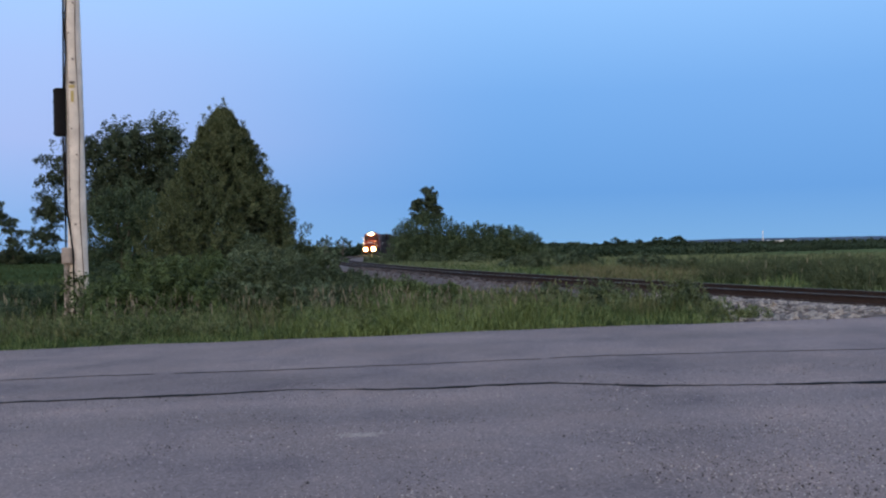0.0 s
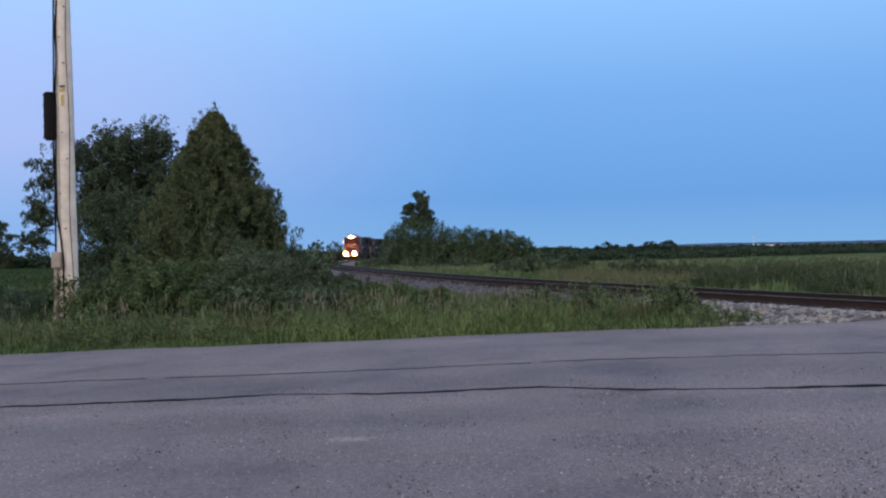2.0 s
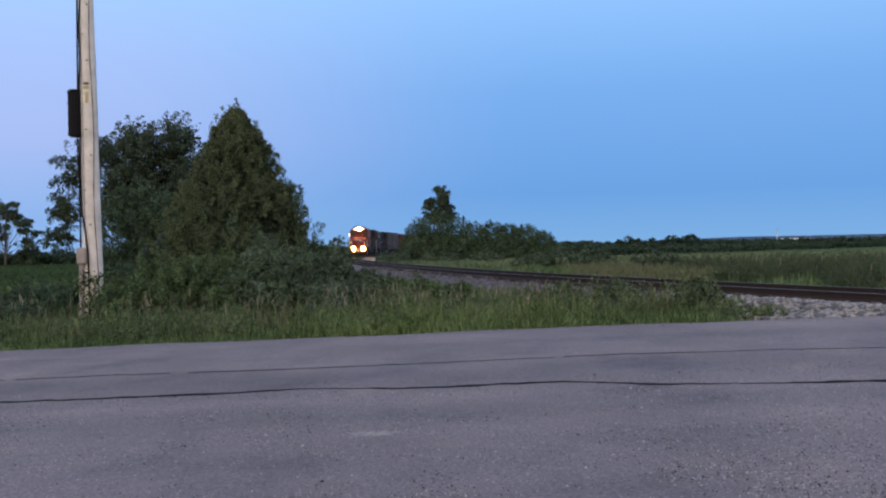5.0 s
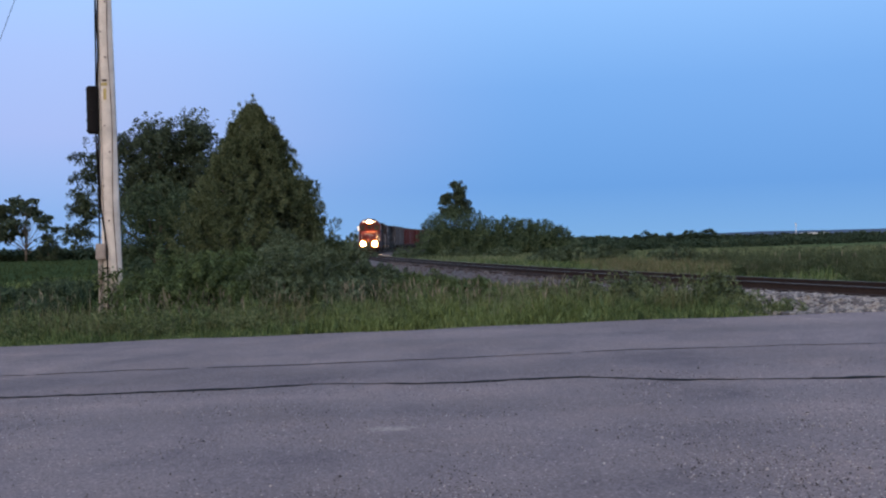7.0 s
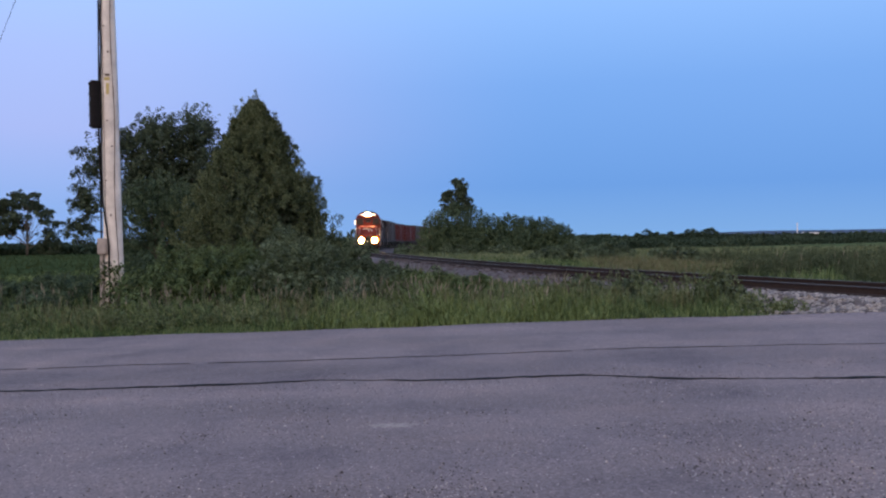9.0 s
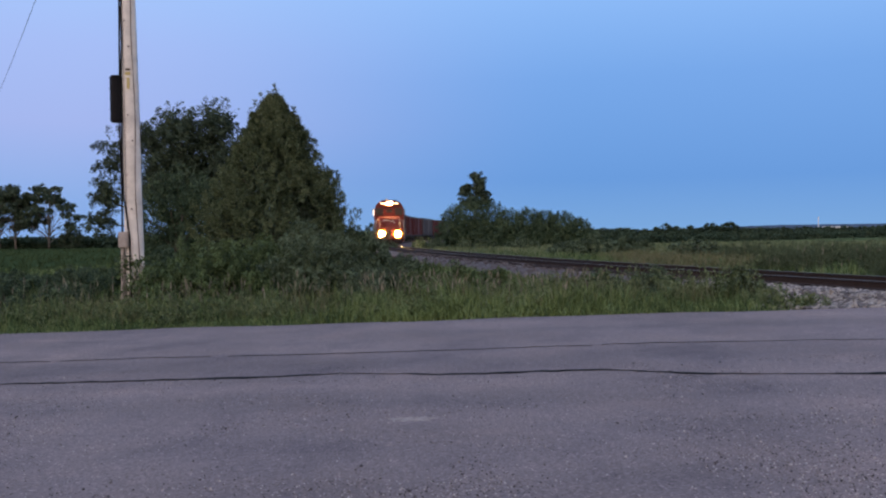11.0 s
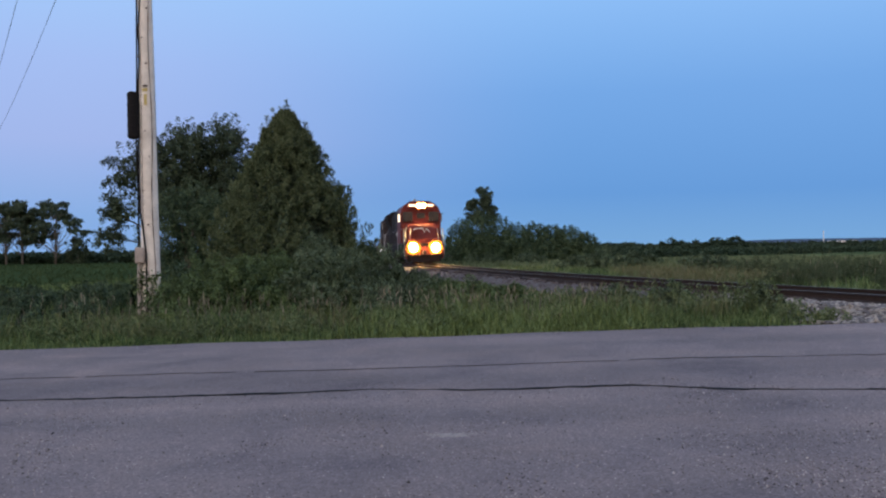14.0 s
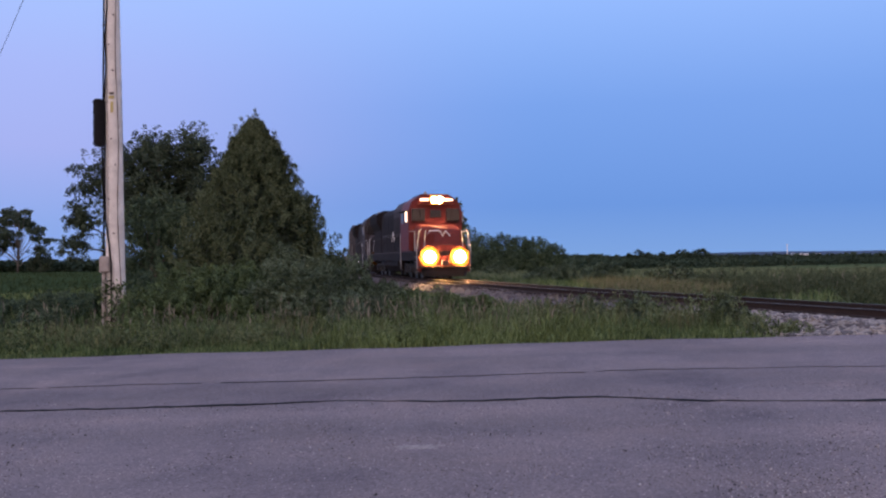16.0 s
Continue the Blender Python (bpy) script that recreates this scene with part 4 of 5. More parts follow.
blades("lush_tall_grass", x[fresh], y[fresh], gz(x[fresh], y[fresh]), h[fresh], 0.008, M["grass_lush_lit"], "tall lush grass between road and track, colour lifted for headlamp glow", 0.42)
x, y, g = tufts(520, -16, 4.6, 16.2, 22, 12, 0.10, 3.0)
h = np.where(x < -2, 0.38, 0.52) * (1 + 0.4 * patchy(x, y, 0.7)) * g
blades("dry_grass", x, y, gz(x, y), h, 0.006, M["grass_dry"], "dry straw-coloured grass among the green")


def bank_growth(name, n, mat, height, width, label, y1=48.0):
    y = 17.5 + (y1 - 17.5) * rng.random(n) ** 1.4
    x = track(y) - np.where(y > 19.5, 3.15, 2.5) - 2.2 * rng.random(n)
    keep = (x < 4.6) | (rng.random(n) < 0.12)
    x, y = x[keep], y[keep]
    h = height * (1 + 0.6 * patchy(x, y, 0.8)) * rng.uniform(0.45, 1.25, len(x))
    blades(name, x, y, np.maximum(gz(x, y), np.interp(np.abs(x - track(y)), [1.75, 2.9], [0.36, -0.02]) - 0.03), h, width, mat, label)


x, y, g = tufts(900, 6.0, 11.5, 33, 52, 14, 0.16, 3.0)
blades("pale_tall_grass", x, y, gz(x, y), 0.62 * g, 0.012, M["grass_dry"], "tall pale grass beyond the track")
bank_growth("bank_grass", 7000, M["grass"], 0.36, 0.011, "green grass at the foot of the ballast bank")
bank_growth("bank_dry_grass", 2500, M["grass_dry"], 0.42, 0.009, "dry grass at the foot of the ballast bank")
# rough grass by the track, nearer and farther side
x, y = scatter(26000, -22, 9, 23, 75, 2.9)
h = 0.40 * (1 + 0.5 * patchy(x, y, 0.3)) * rng.uniform(0.6, 1.3, len(x))
blades("rough_grass", x, y, gz(x, y), h, 0.016, M["grass"], "rough grass along the track")
x, y = scatter(30000, 4, 46, 24, 60, 3.0)
h = 0.50 * (1 + 0.5 * patchy(x, y, 0.3)) * rng.uniform(0.5, 1.3, len(x))
blades("rough_grass", x, y, gz(x, y), h, 0.016, M["grass"], "rough green grass beyond the track")
x, y = scatter(30000, -10, 70, 50, 119, 3.2)
h = 0.42 * (1 + 0.5 * patchy(x, y, 0.1)) * rng.uniform(0.5, 1.3, len(x))
blades("meadow_grass", x, y, gz(x, y), h, 0.05, M["meadow_blade"], "pale meadow grass beyond the track")
x, y = scatter(14000, -60, -11, 22, 40)
h = 0.42 * rng.uniform(0.5, 1.3, len(x))
blades("rough_grass", x, y, gz(x, y), h, 0.02, M["grass"], "rough grass at the edge of the crop field")


# knee-high crop in the field
x, y = rng.uniform(-120, -13, 26000), 34 + 120 * rng.random(26000) ** 1.6
x = np.round(x / 0.75) * 0.75 + rng.normal(0, 0.10, len(x))
blades("crop_plants", x, y, gz(x, y), rng.uniform(0.15, 0.42, len(x)), 0.035, M["crop"], "dark green young crop in rows", 0.5)


def seed_heads():
    x, y = scatter(330, -15, 2.2, 16.2, 20.0, 3.4)
    rx, ry = scatter(420, -2.9, 2.4, 18.6, 21.5, 2.9)
    stand = patchy(rx, ry, 1.1) > 0.12
    rx, ry = rx[stand], ry[stand]
    fx, fy = scatter(130, 8, 26, 24, 40, 3.0)
    x, y = np.concatenate([x, rx, fx]), np.concatenate([y, ry, fy])
    n = len(x)
    z = gz(x, y)
    h = rng.uniform(0.42, 0.80, n) * np.where(y > 23, 1.5, 1.0)
    bend = rng.normal(0, 0.10, (n, 2))
    v, f = [], []
    for i in range(n):
        p = Vector((x[i], y[i], z[i]))
        q = p + Vector((bend[i, 0], bend[i, 1], h[i]))
        a = len(v)
        v += [p + Vector((-0.004, 0, 0)), p + Vector((0.004, 0, 0)), q]
        f.append((a, a + 1, a + 2))
        L, w = random.uniform(0.12, 0.28), random.uniform(0.005, 0.017)
        for k in range(2):
            s = Vector((w, 0, 0)) if k else Vector((0, w, 0))
            a = len(v)
            v += [q - Vector((0, 0, L * 0.4)), q + s + Vector((0, 0, L * 0.05)), q + Vector((bend[i, 0] * 0.4, 0, L * 0.6)), q - s + Vector((0, 0, L * 0.05))]
            f.append((a, a + 1, a + 2, a + 3))
    tagged(mesh_object("seed_heads", [tuple(q) for q in v], f, M["seed"]), "tall grass stems with pale seed heads", "grass", "", "stuff")


seed_heads()


def weeds():
    """Leafy upright weeds: stems in small stands among the grass and on the slope below the track."""
    foot, tip = [], []

    def stand(a, b, hh, wide, k):
        z = max(ground_z(a, b), -0.05)
        f0 = rng.normal(0, wide, (k, 3)) * [1, 1, 0] + [a, b, z]
        grow = rng.uniform(0.55, 1.2, k)
        foot.append(f0)
        tip.append(f0 + rng.normal(0, 0.22, (k, 3)) * [hh, hh, 0] + np.stack([0 * grow, 0 * grow, hh * grow], 1))

    x, y = scatter(330, -2.0, 5.0, 16.6, 27, 2.6)
    for a, b in zip(x, y):
        stand(a, b, random.uniform(0.25, 0.55), 0.10, 4)
    for a, b, hh in ((2.0, 17.6, 0.5), (3.6, 17.2, 0.55), (2.6, 18.6, 0.75), (3.1, 19.3, 0.85), (3.4, 18.2, 0.7), (2.2, 19.4, 0.7), (4.55, 17.7, 0.9), (4.7, 18.1, 0.8), (4.3, 17.5, 0.6), (3.9, 19.8, 0.7), (1.6, 18.9, 0.6), (0.9, 19.6, 0.65), (5.0, 16.3, 0.38), (5.4, 16.1, 0.2)):
        stand(a, b, hh, 0.22, 34)
    x, y = scatter(420, -16, -1.0, 15.7, 19.5, 3.0)
    for a, b in zip(x, y):
        stand(a, b, random.uniform(0.15, 0.48), 0.08, 4)
    p, o = shoot_leaves(np.concatenate(foot), np.concatenate(tip), 26, 0.035)
    v, f = leaf_mesh(p, o + [0, 0, 0.3], 0.07, 0.013, 0.1)
    tagged(mesh_object("leafy_weeds", v, f, M["weed"]), "leafy yellow-green weeds among the grass", "weeds", "", "stuff")


weeds()


def stone_mesh(seed):
    bm = bmesh.new()
    bmesh.ops.create_icosphere(bm, subdivisions=1, radius=0.5)
    for v in bm.verts:
        k = 1 + 0.55 * noise.noise(v.co * 2.3 + Vector((seed * 7.1, 0, 0)))
        v.co = Vector((v.co.x * k * 1.25, v.co.y * k, v.co.z * k * 0.7))
    me = bpy.data.meshes.new("stone")
    bm.to_mesh(me)
    bm.free()
    me.materials.append(M["stone" if seed % 3 else "stone_dark"])
    return me


stone_kinds = [stone_mesh(k) for k in range(7)]


def bank_z(x, y):
    o = abs(x - track(y))
    return float(np.interp(o, [0, 0.8, 1.75, 2.9, 3.6], [0.39, 0.39, 0.36, -0.02, -0.12]))


for k in range(298):
    sy = 15.35 + 5.0 * random.random() ** 1.6
    sx = track(sy) - random.uniform(1.4, 3.6)
    d = random.choice((0.06, 0.07, 0.08, 0.10, 0.12, 0.15))
    o = new("stone", stone_kinds[k % 7])
    o.parent = bed
    o.matrix_basis = Matrix.LocRotScale((sx, sy, max(bank_z(sx, sy), ground_z(sx, sy)) + d * 0.28), Euler([random.uniform(-0.5, 0.5), random.uniform(-0.5, 0.5), random.uniform(0, 6.28)]), (d, d, d))


def loose_stones(name, count, reach, power, mat, shoulder=False):
    base = [np.array([v.co for v in m.vertices]) for m in stone_kinds]
    faces = [[tuple(p.vertices) for p in m.polygons] for m in stone_kinds]
    vs, fs, a = [], [], 0
    for k in range(count):
        sy = 15.4 + reach * random.random() ** power
        sx = track(sy) - random.uniform(1.25, 3.9) if shoulder else track(sy) + random.choice((-1, -1, -1, 1)) * random.uniform(0.0, 3.6)
        d = random.uniform(0.05, 0.13 if shoulder else 0.10) * (0.8 + sy / 60)
        c, s = math.cos(k), math.sin(k)
        b = base[k % 7] * d
        q = np.stack([b[:, 0] * c - b[:, 1] * s + sx, b[:, 0] * s + b[:, 1] * c + sy, b[:, 2] + max(bank_z(sx, sy), ground_z(sx, sy) - 0.01) + d * 0.22], 1)
        vs.append(q)
        fs += [tuple(i + a for i in f) for f in faces[k % 7]]
        a += len(q)
    tagged(mesh_object(name, np.concatenate(vs), fs, mat, bed), "", "", "", "stuff")


loose_stones("loose_ballast", 3600, 45, 1.7, M["ballast"])
loose_stones("pale_stones", 2900, 6.5, 1.3, M["stone"], True)
loose_stones("dark_stones", 2700, 7, 1.3, M["stone_dark"], True)


def road_gravel():
    """Loose chips on the asphalt: a gritty scatter, thick in worn places, coarser along the far edge."""
    n = 40000
    y = 3.3 + 6.5 * rng.random(n) ** 1.5
    x = rng.uniform(-1, 1, n) * (y * 0.56 + 0.4)
    worn = np.array([noise.noise((a * 0.9, b * 1.3, 6.0)) + 0.5 * noise.noise((a * 3, b * 3, 2.0)) for a, b in zip(x, y)])
    worn += 0.9 * np.exp(-((x - 1.9) / 0.7) ** 2 - ((y - 5.0) / 0.6) ** 2)
    keep = rng.random(n) < np.clip(0.22 + 0.9 * worn, 0.05, 1)
    x, y = x[keep], y[keep]
    d = rng.uniform(0.003, 0.0075, len(x)) * np.where(rng.random(len(x)) < 0.04, 1.8, 1)
    ex = rng.uniform(-12, 8, 140)
    ey = 15.03 + edge_shift(ex) - np.abs(rng.normal(0, 0.25, 140))
    x, y, d = np.concatenate([x, ex]), np.concatenate([y, ey]), np.concatenate([d, rng.uniform(0.006, 0.015, 140)])
    z = np.array([road_z(a) for a in x]) + 0.001
    a = rng.uniform(0, 6.28, len(x))
    c, q = np.cos(a) * d, np.sin(a) * d
    o = 0 * d
    flat = rng.uniform(0.7, 1.3, len(x))
    at = np.stack([x, y, z], 1)
    v = np.stack([at + np.stack(w, 1) for w in ((c, q, o), (-q * flat, c * flat, o), (-c, -q, o), (q * flat, -c * flat, o), (c * 0.3, -q * 0.3, d * 1.1))], 1).reshape(-1, 3)
    k = 5 * np.arange(len(x))[:, None]
    f = np.concatenate([k + np.array(w) for w in ((0, 1, 4), (1, 2, 4), (2, 3, 4), (3, 0, 4))])
    tagged(mesh_object("loose_gravel", v, f, M["chips"], road), "", "", "", "stuff")


road_gravel()

# ---------------------------------------------------------------- train
def wheelset(parent, y, r=0.5, gauge=0.75):
    """Two wheels on an axle, with its origin on the axle's middle."""
    bm = bmesh.new()
    for s in (-1, 1):
        cyl((s * gauge, 0, 0), r, 0.13, "x", 24, bm)
        cyl((s * (gauge - 0.09), 0, 0), r + 0.03, 0.03, "x", 24, bm)
        for k in range(4):
            a = k * math.pi / 2
            cyl((s * (gauge + 0.065), 0.28 * math.cos(a), 0.28 * math.sin(a)), 0.05, 0.02, "x", 8, bm)
    cyl((0, 0, 0), 0.09, 1.9, "x", 10, bm)
    w = part("wheelset", bm, M["wheel"], parent)
    w.location = (0, y, r)
    return w


def bogie(parent, y, axles, pitch, r=0.5, name="bogie"):
    bm = bmesh.new()
    L = pitch * (axles - 1) + 1.3
    for s in (-1, 1):
        box((s * 1.02, y, r + 0.22), (0.16, L, 0.30), 0.04, bm)
        for k in range(axles):
            yy = y + (k - (axles - 1) / 2) * pitch
            box((s * 1.08, yy, r + 0.02), (0.20, 0.38, 0.42), 0.04, bm)
        for k in range(axles - 1):
            yy = y + (k - (axles - 2) / 2) * pitch
            cyl((s * 1.06, yy, r + 0.02), 0.11, 0.34, "z", 10, bm)
    box((0, y, r + 0.25), (2.0, 0.5, 0.3), 0.03, bm)
    b = part(name, bm, M["truck"], parent)
    for k in range(axles):
        wheelset(b, y + (k - (axles - 1) / 2) * pitch, r)
    return b


def handrail(parent, pts, label="white handrail", r=0.022, mat=None):
    return part("handrail", tube(pts, r, 6), mat or M["rail_paint"], parent, label)


def coupler(parent, y, s):
    bm = box((0, y + s * 0.25, 0.88), (0.22, 0.55, 0.24), 0.03)
    box((0.05, y + s * 0.55, 0.88), (0.32, 0.26, 0.30), 0.06, bm)
    part("coupler", bm, M["truck"], parent)


def locomotive(label, leading, paint):
    """Wide-cab road locomotive, front towards +y, origin mid-length on the rail top."""
    ob = tagged(new("locomotive"), label, "locomotive")
    F = 10.2
    # underframe with walkway
    part("underframe", box((0, 0, 1.42), (3.0, 20.2, 0.26), 0.03), M["loco_black"], ob)
    part("side_sill", box((-1.46, 0, 1.20), (0.06, 19.6, 0.34), 0.01), M["loco_black"], ob)
    part("side_sill", box((1.46, 0, 1.20), (0.06, 19.6, 0.34), 0.01), M["loco_black"], ob)
    for s in (-1, 1):
        part("sill_stripe", box((s * 1.498, -0.4, 1.53), (0.012, 18.6, 0.07), 0.002), M["loco_grey"], ob, "thin dull sill stripe")
    part("fuel_tank", prism([(-1.35, 1.15), (-1.45, 0.75), (-1.05, 0.32), (1.05, 0.32), (1.45, 0.75), (1.35, 1.15)], -3.0, 3.2, bevel=0.05), M["loco_black"], ob)
    bogie(ob, 6.3, 3, 1.85)
    bogie(ob, -6.3, 3, 1.85)
    # pilot with plough
    bm = prism([(-1.45, 1.3), (-1.45, 0.45), (-0.9, 0.22), (0.9, 0.22), (1.45, 0.45), (1.45, 1.3)], F - 0.12, F + 0.04, bevel=0.02)
    pilot = part("pilot", bm, paint, ob, "orange-red painted pilot" if leading else "")
    part("plough", prism([(-1.3, 0.62), (-1.25, 0.16), (1.25, 0.16), (1.3, 0.62)], F + 0.05, F + 0.35, bevel=0.03, squeeze=0.82), M["loco_black"], pilot)
    # unseen plate added below the ditch lights to keep their spill off the ballast
    part("anticlimber", box((0, F + 0.22, 0.66), (2.9, 0.42, 0.10), 0.02), M["loco_black"], ob)
    coupler(ob, F, 1)
    coupler(ob, -F, -1)
    for s in (-1, 1):
        for k in range(4):
            part("step", box((s * 1.36, F - 0.35, 0.40 + 0.28 * k), (0.34, 0.42, 0.03), 0.006), M["steel"], ob)
    # nose: broad, sloping back above
    bm = bmesh.new()
    sect = [(-1.30, 1.55), (1.30, 1.55), (1.30, 2.75), (1.12, 2.98), (-1.12, 2.98), (-1.30, 2.75)]
    front = [(x * 0.90, 9.35 if z < 2 else 9.22 if z < 2.8 else 8.85, z) for x, z in sect]
    back = [(x, 7.6, z if z < 2.9 else 3.12) for x, z in sect]
    a = [bm.verts.new(p) for p in front]
    b = [bm.verts.new(p) for p in back]
    fs = [bm.faces.new(a), bm.faces.new(b[::-1])] + [bm.faces.new((a[i], b[i], b[(i + 1) % 6], a[(i + 1) % 6])) for i in range(6)]
    bmesh.ops.recalc_face_normals(bm, faces=fs)
    bmesh.ops.bevel(bm, geom=list(bm.edges), offset=0.07, segments=3, affect="EDGES")
    nose = part("nose", bm, paint, ob, "orange-red painted nose")
    part("nose_door", box((0.62, 9.30, 2.05), (0.52, 0.05, 0.95), 0.02, turn=Matrix.Rotation(radians(-3), 4, "X")), paint, nose)
    # plain white double-bar mark on the nose
    part("nose_mark", tube([(0.62, 9.29, 2.38), (0.66, 9.29, 2.52), (0.62, 9.275, 2.66), (0.1, 9.275, 2.68), (-0.02, 9.275, 2.62), (-0.10, 9.29, 2.36), (-0.30, 9.275, 2.66), (-0.55, 9.29, 2.36)], 0.035, 6), M["white"], nose, "plain white line mark")
    # cab
    cabp = [(-1.55, 1.55), (1.55, 1.55), (1.55, 3.85), (1.38, 4.36), (0.88, 4.74), (-0.88, 4.74), (-1.38, 4.36), (-1.55, 3.85)]
    cab = part("cab", prism(cabp, 5.0, 7.95, bevel=0.06), paint, ob, "orange-red painted cab")
    # brow over the windows
    part("brow", prism([(-1.08, 4.20), (1.08, 4.20), (1.0, 4.56), (0.72, 4.75), (-0.72, 4.75), (-1.0, 4.56)], 7.9, 8.22, bevel=0.04), paint, cab)
    for s in (-1, 1):
        w = part("windscreen", box((s * 1.0, 7.975, 3.62), (0.78, 0.05, 0.72), 0.05), M["glass"], cab, "dark reflecting windscreen")
        part("window_frame", prism([(s * 0.98 - 0.42, 3.19), (s * 0.98 + 0.42, 3.19), (s * 0.98 + 0.42, 3.23), (s * 0.98 - 0.42, 3.23)], 7.94, 8.02, bevel=0), M["black"], w)
        part("wiper", tube([(s * 0.98, 8.02, 3.94), (s * 0.85, 8.03, 3.45)], 0.012, 5), M["black"], w)
        for yy in (7.1, 5.9):
            sw = part("side_window", box((s * 1.552, yy, 3.50), (0.05, 0.85, 0.62), 0.02), M["glass"], cab)
        part("window_shade", box((s * 1.66, 6.5, 3.86), (0.22, 2.2, 0.03), 0.005), M["loco_black"], cab)
        # +x plate: glow added to give a bright pale strip, no lamp known there
        part("wind_deflector", box((s * 1.64, 7.62, 3.52), (0.12, 0.03, 0.60), 0.01), M["board" if s > 0 and leading else "steel"], cab, "pale mirror plate with added glow" if s > 0 and leading else "")
        part("number_board", box((s * 0.66, 8.24, 4.46), (0.56, 0.06, 0.13), 0.02), M["board"] if leading else M["glass"], cab, "lit number board" if leading else "")
    part("middle_window", box((0, 7.975, 3.68), (0.62, 0.05, 0.42), 0.04), M["glass"], cab)
    part("cab_roof", box((0, 6.4, 4.78), (1.6, 2.7, 0.06), 0.02), M["loco_black"], cab)
    horn = part("horn", tube([(0.3, 5.9, 4.94), (0.3, 6.3, 4.94), (0.3, 6.5, 4.94)], [0.03, 0.05, 0.11], 10), M["steel"], cab)
    part("horn_stand", box((0.3, 5.95, 4.86), (0.2, 0.15, 0.12), 0.01), M["steel"], horn)
    # headlights in the brow and low lights on the deck
    part("headlight_housing", box((0, 8.26, 4.44), (0.74, 0.12, 0.42), 0.05), M["loco_black"], ob)
    lens = M["lamp"] if leading else M["glass"]
    for s in (-1, 1):
        bm = bmesh.new()
        # lamp spheres are oversized to stand in for glare
        bmesh.ops.create_uvsphere(bm, u_segments=14, v_segments=8, radius=0.155, matrix=Matrix.Translation((s * 0.17, 8.40, 4.44)) @ Matrix.Diagonal((1, 0.75, 1, 1)))
        part("headlight", bm, lens, ob, "glaring warm headlight" if leading else "unlit headlight", smooth=True)
        # discs added behind the lamps as glare halos, no real locomotive part
        part("headlight_reflector", cyl((s * 0.17, 8.325, 4.44), 0.28, 0.02, "y", 22), M["halo"], ob, "added disc for the lamp's glare halo")
        hous = part("ditch_light_housing", cyl((s * 0.83, F + 0.02, 1.22), 0.40, 0.22, "y", 26, bevel=0.03), M["loco_black"], ob)
        part("reflector", cyl((s * 0.83, F + 0.14, 1.22), 0.56, 0.02, "y", 30), M["halo"], hous, "added disc for the lamp's glare halo")
        bm = bmesh.new()
        bmesh.ops.create_uvsphere(bm, u_segments=14, v_segments=8, radius=0.31, matrix=Matrix.Translation((s * 0.83, F + 0.26, 1.22)) @ Matrix.Diagonal((1, 0.8, 1, 1)))
        part("ditch_light", bm, lens, hous, "glaring warm ditch light" if leading else "unlit ditch light", smooth=True)
        # stanchions and rails beside the nose
        handrail(ob, [(s * 1.48, F - 0.05, 0.55), (s * 1.50, F - 0.05, 1.6), (s * 1.42, F - 0.06, 2.1), (s * 1.36, F - 0.1, 2.62), (s * 1.22, F - 0.1, 2.74)], r=0.026)
        handrail(ob, [(s * 1.50, F - 0.6, 1.55), (s * 1.50, F - 0.6, 2.5), (s * 1.50, F - 0.75, 2.66), (s * 1.50, 8.0, 2.66)], r=0.022)
        handrail(ob, [(s * 1.08, F - 0.06, 1.55), (s * 1.05, F - 0.06, 2.2), (s * 0.98, F - 0.08, 2.66)], r=0.022)
        for yy in np.arange(-9.4, 4.6, 1.55):
            part("stanchion", tube([(s * 1.47, yy, 1.54), (s * 1.47, yy, 2.55)], 0.016, 6), M["loco_grey"], ob)
        handrail(ob, [(s * 1.47, -9.6, 2.55), (s * 1.47, 4.8, 2.55)], "dark walkway handrail", 0.016, M["loco_grey"])
        handrail(ob, [(s * 1.50, 4.86, 0.5), (s * 1.53, 4.86, 1.6), (s * 1.53, 4.86, 2.6)], r=0.026)
        handrail(ob, [(s * 1.48, -F + 0.05, 0.55), (s * 1.50, -F + 0.05, 2.6)], r=0.026)
    part("deck_panel", box((0, F - 0.16, 1.72), (2.5, 0.06, 0.34), 0.02), paint, ob, "orange-red deck panel")
    # long hood, louvres, radiator section
    hoodp = [(-1.12, 1.55), (1.12, 1.55), (1.12, 4.05), (0.92, 4.45), (-0.92, 4.45), (-1.12, 4.05)]
    hood = part("long_hood", prism(hoodp, -6.0, 5.02, bevel=0.04), M["loco_black"], ob, "grimy black engine hood")
    radp = [(-1.18, 1.56), (1.18, 1.56), (1.18, 3.2), (1.50, 3.75), (1.50, 4.3), (1.0, 4.62), (-1.0, 4.62), (-1.50, 4.3), (-1.50, 3.75), (-1.18, 3.2)]
    rad = part("radiator_section", prism(radp, -9.6, -5.95, bevel=0.04), M["loco_black"], ob)
    blow = part("blower_housing", prism([(-1.48, 2.5), (1.48, 2.5), (1.48, 4.1), (1.1, 4.6), (-1.1, 4.6), (-1.48, 4.1)], 1.9, 4.99, bevel=0.05), M["loco_grey"], ob, "dusty grey blower housing")
    for s in (-1, 1):
        for yy in np.arange(-5.4, 1.6, 1.15):
            d = part("hood_door", box((s * 1.13, yy, 2.75), (0.03, 1.05, 1.9), 0.01), M["loco_black"], hood)
            part("door_latch", box((s * 1.15, yy + 0.42, 2.7), (0.02, 0.05, 0.16), 0.004), M["steel"], d)
        for k in range(7):
            part("louvre", box((s * 1.50, 3.4, 2.75 + 0.14 * k), (0.03, 2.4, 0.06), 0.006), M["loco_black"], blow)
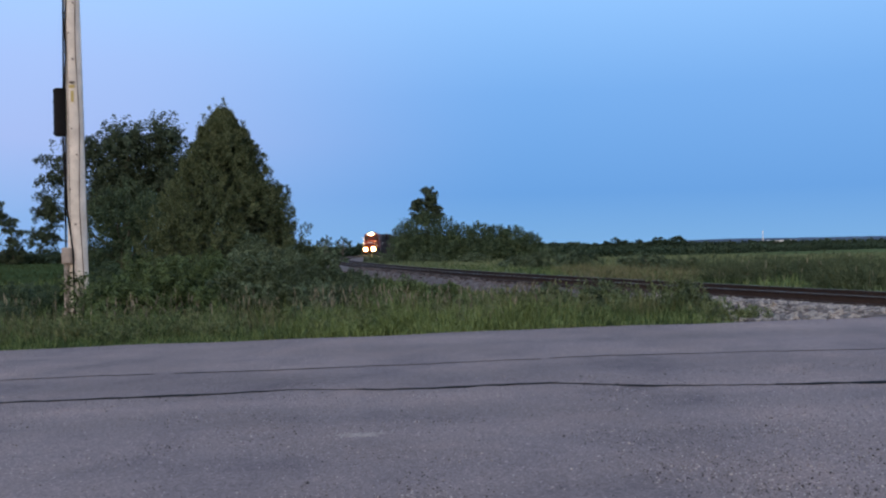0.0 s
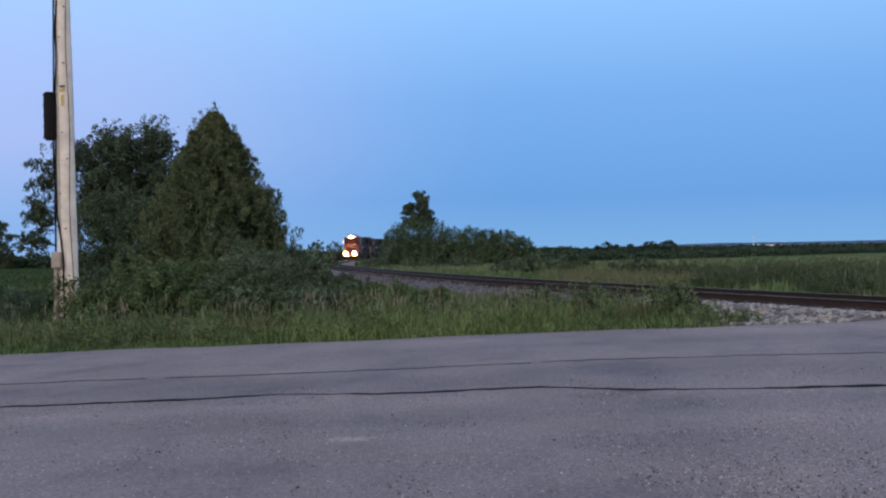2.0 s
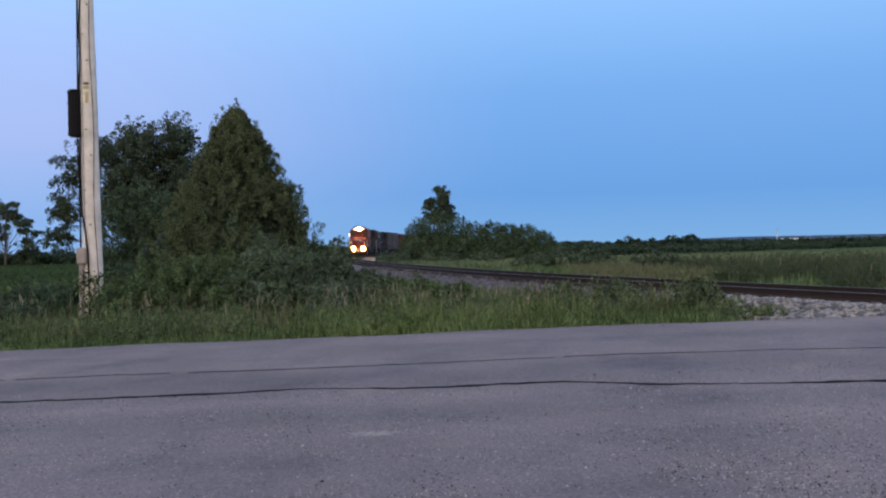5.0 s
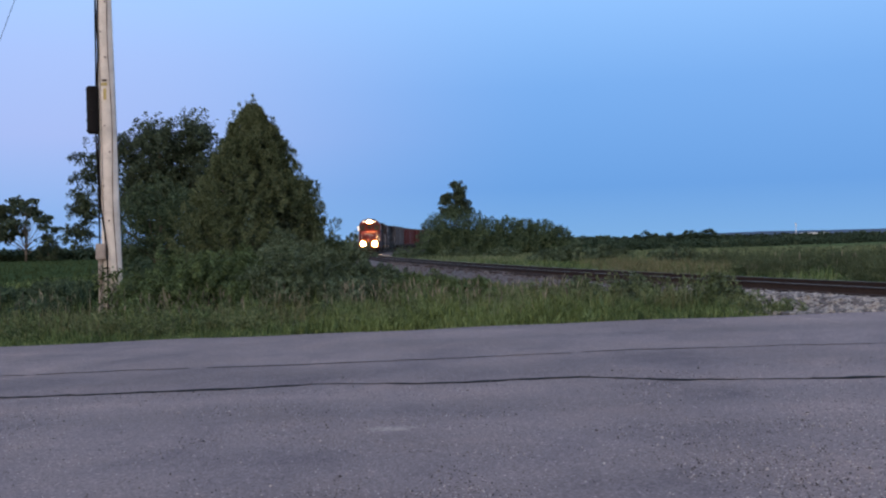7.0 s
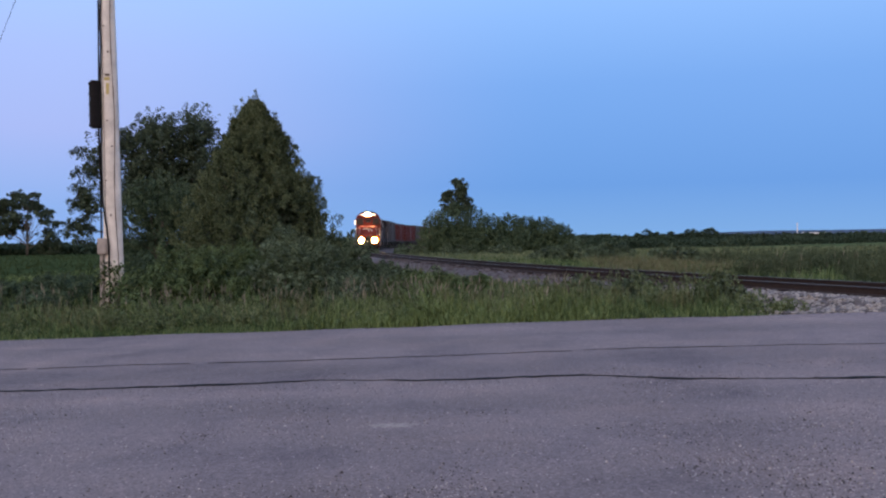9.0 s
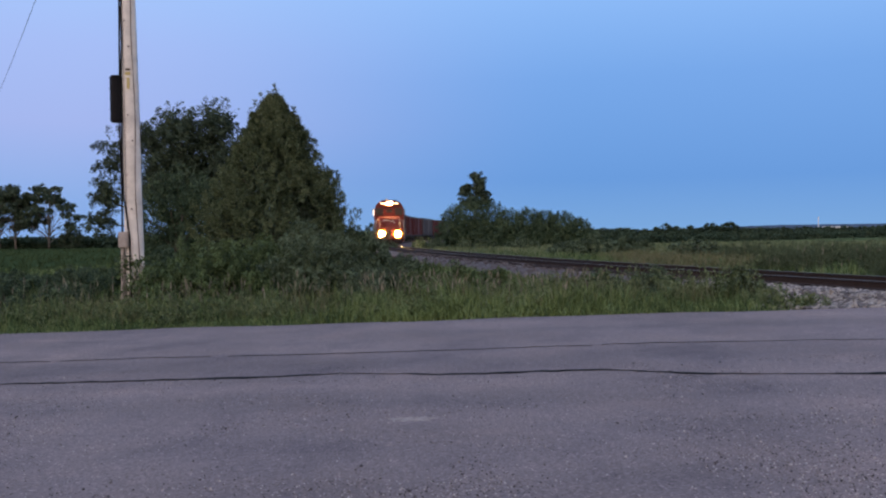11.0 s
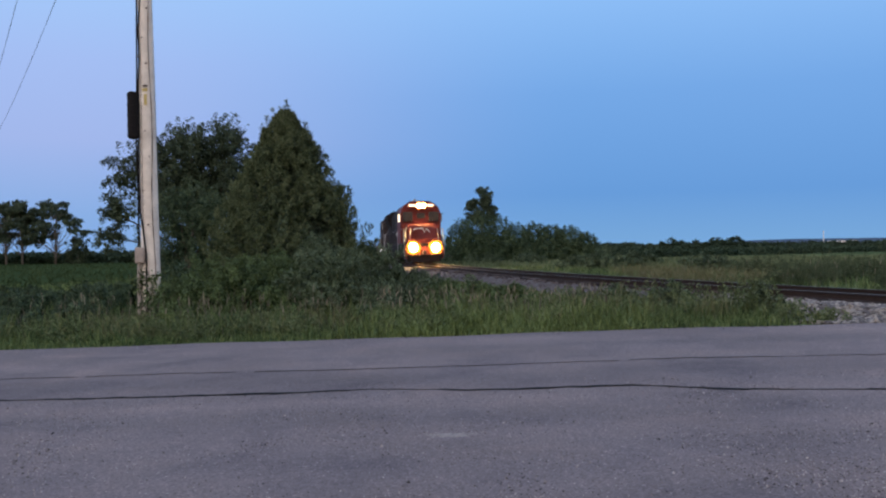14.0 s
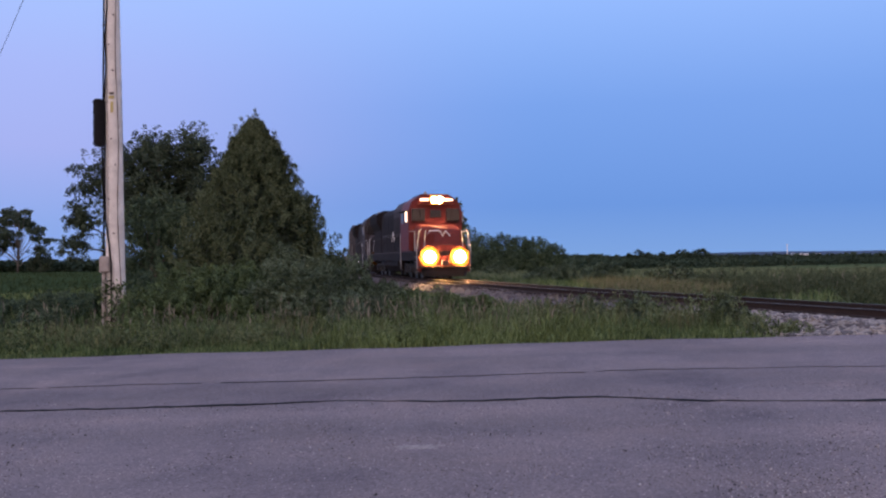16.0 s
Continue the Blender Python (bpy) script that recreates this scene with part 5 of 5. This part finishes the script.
            part("louvre", box((s * 1.505, -7.8, 3.78 + 0.065 * k), (0.02, 3.2, 0.03), 0.004), M["loco_black"], rad)
        part("side_mark", tube([(s * 1.14, -0.9, 2.3), (s * 1.14, -0.4, 2.9), (s * 1.14, 0.0, 2.3), (s * 1.14, 0.6, 2.9)], 0.05, 6), M["white"], hood, "plain white line mark")
    part("exhaust_stack", box((0, -1.2, 4.55), (0.7, 1.0, 0.28), 0.03), M["truck"], hood)
    for yy in (-3.2, -4.7):
        part("roof_fan", cyl((0, yy, 4.50), 0.55, 0.16, "z", 20, bevel=0.02), M["truck"], hood)
    part("marker_light", cyl((1.52, -2.0, 1.0), 0.07, 0.10, "x", 12), M["glass"] if leading else M["marker"], ob, "" if leading else "small white step light")
    return ob


def freight_car(name, label, paint, height, ribs, group):
    ob = tagged(new(name), label, "freight car", group)
    L = 15.6
    part("underframe", box((0, 0, 1.05), (2.6, L, 0.24), 0.03), M["truck"], ob)
    body = part("body", prism([(-1.5, 1.15), (1.5, 1.15), (1.5, height - 0.3), (1.35, height - 0.05), (-1.35, height - 0.05), (-1.5, height - 0.3)], -L / 2 + 0.3, L / 2 - 0.3, bevel=0.04), paint, ob)
    part("roof", prism([(-1.52, height - 0.06), (1.52, height - 0.06), (1.4, height + 0.05), (0, height + 0.16), (-1.4, height + 0.05)], -L / 2 + 0.25, L / 2 - 0.25, bevel=0.02), M["hopper"], ob)
    for s in (-1, 1):
        for k in range(ribs):
            yy = -L / 2 + 0.9 + (L - 1.8) * k / (ribs - 1)
            part("rib", box((s * 1.53, yy, (height + 1.1) / 2), (0.08, 0.12, height - 1.6), 0.01), paint, body)
        d = part("door", box((s * 1.56, 0.2, (height + 1.0) / 2), (0.06, 2.6, height - 1.75), 0.02), paint, body)
        part("door_bar", box((s * 1.60, 0.9, (height + 1.0) / 2), (0.05, 0.06, height - 1.9), 0.01), M["steel"], d)
        for e in (-1, 1):
            lad = bmesh.new()
            for k in range(7):
                box((s * 1.56, e * (L / 2 - 0.55), 1.3 + 0.42 * k), (0.04, 0.45, 0.03), 0, lad)
            part("ladder", lad, M["steel"], ob)
        for k in range(5):
            part("end_rib", box((0, s * (L / 2 - 0.28), 1.6 + k * (height - 2.0) / 4), (2.7, 0.06, 0.16), 0.02), paint, body)
    bogie(ob, L / 2 - 2.1, 2, 1.75, 0.42)
    bogie(ob, -L / 2 + 2.1, 2, 1.75, 0.42)
    coupler(ob, L / 2, 1)
    coupler(ob, -L / 2, -1)
    return ob


lead = locomotive("orange-red wide-cab diesel locomotive with glaring headlights", True, M["loco_red"])
trailing = locomotive("second grimy wide-cab diesel locomotive coupled behind", False, M["loco_grey"])
box_car = freight_car("boxcar", "oxide-red steel boxcar in the train", M["boxcar"], 4.5, 11, "freight cars of the train")
hop_car = freight_car("covered_hopper", "dusty grey covered freight car in the train", M["hopper"], 4.6, 9, "freight cars of the train")
cars = [hop_car, box_car, copy_thing(box_car, Matrix()), copy_thing(hop_car, Matrix()), copy_thing(box_car, Matrix()), copy_thing(hop_car, Matrix())]

# ---------------------------------------------------------------- the train on its way
ARC_Y = np.arange(0.0, 430.0, 0.5)
ARC_S = np.concatenate([[0], np.cumsum(np.hypot(np.diff(track(ARC_Y)), 0.5))])


def front_y(t):
    """Where the leading coupler is along y at t seconds."""
    return 188.0 - 8.73 * t


def motions():
    offset, chain = 0.0, []
    for ob, length in [(lead, 21.4), (trailing, 21.4)] + [(c, 16.7) for c in cars]:
        chain.append((ob, offset + length / 2))
        offset += length
    for ob, back in chain:
        rows = []
        for k in range(33):
            t = 0.5 * k
            s = np.interp(front_y(t), ARC_Y, ARC_S) + back - 0.5
            y = float(np.interp(s, ARC_S, ARC_Y))
            p, tan, n = frame_at(y)
            rows.append((t, pose(p.x, p.y, RAIL, 0, 0, math.degrees(math.atan2(tan.x, -tan.y)))))
        walk(ob, rows)
    # the locomotives' wheels roll without slipping
    step = 2 / FPS
    for ob in (lead, trailing):
        for w in [c for c in ob.children_recursive if c.name.startswith("wheelset")]:
            x, y, r = w.location
            walk(w, [(k * step, pose(x, y, r, -math.degrees(9.0 * k * step / r))) for k in range(241)])


motions()
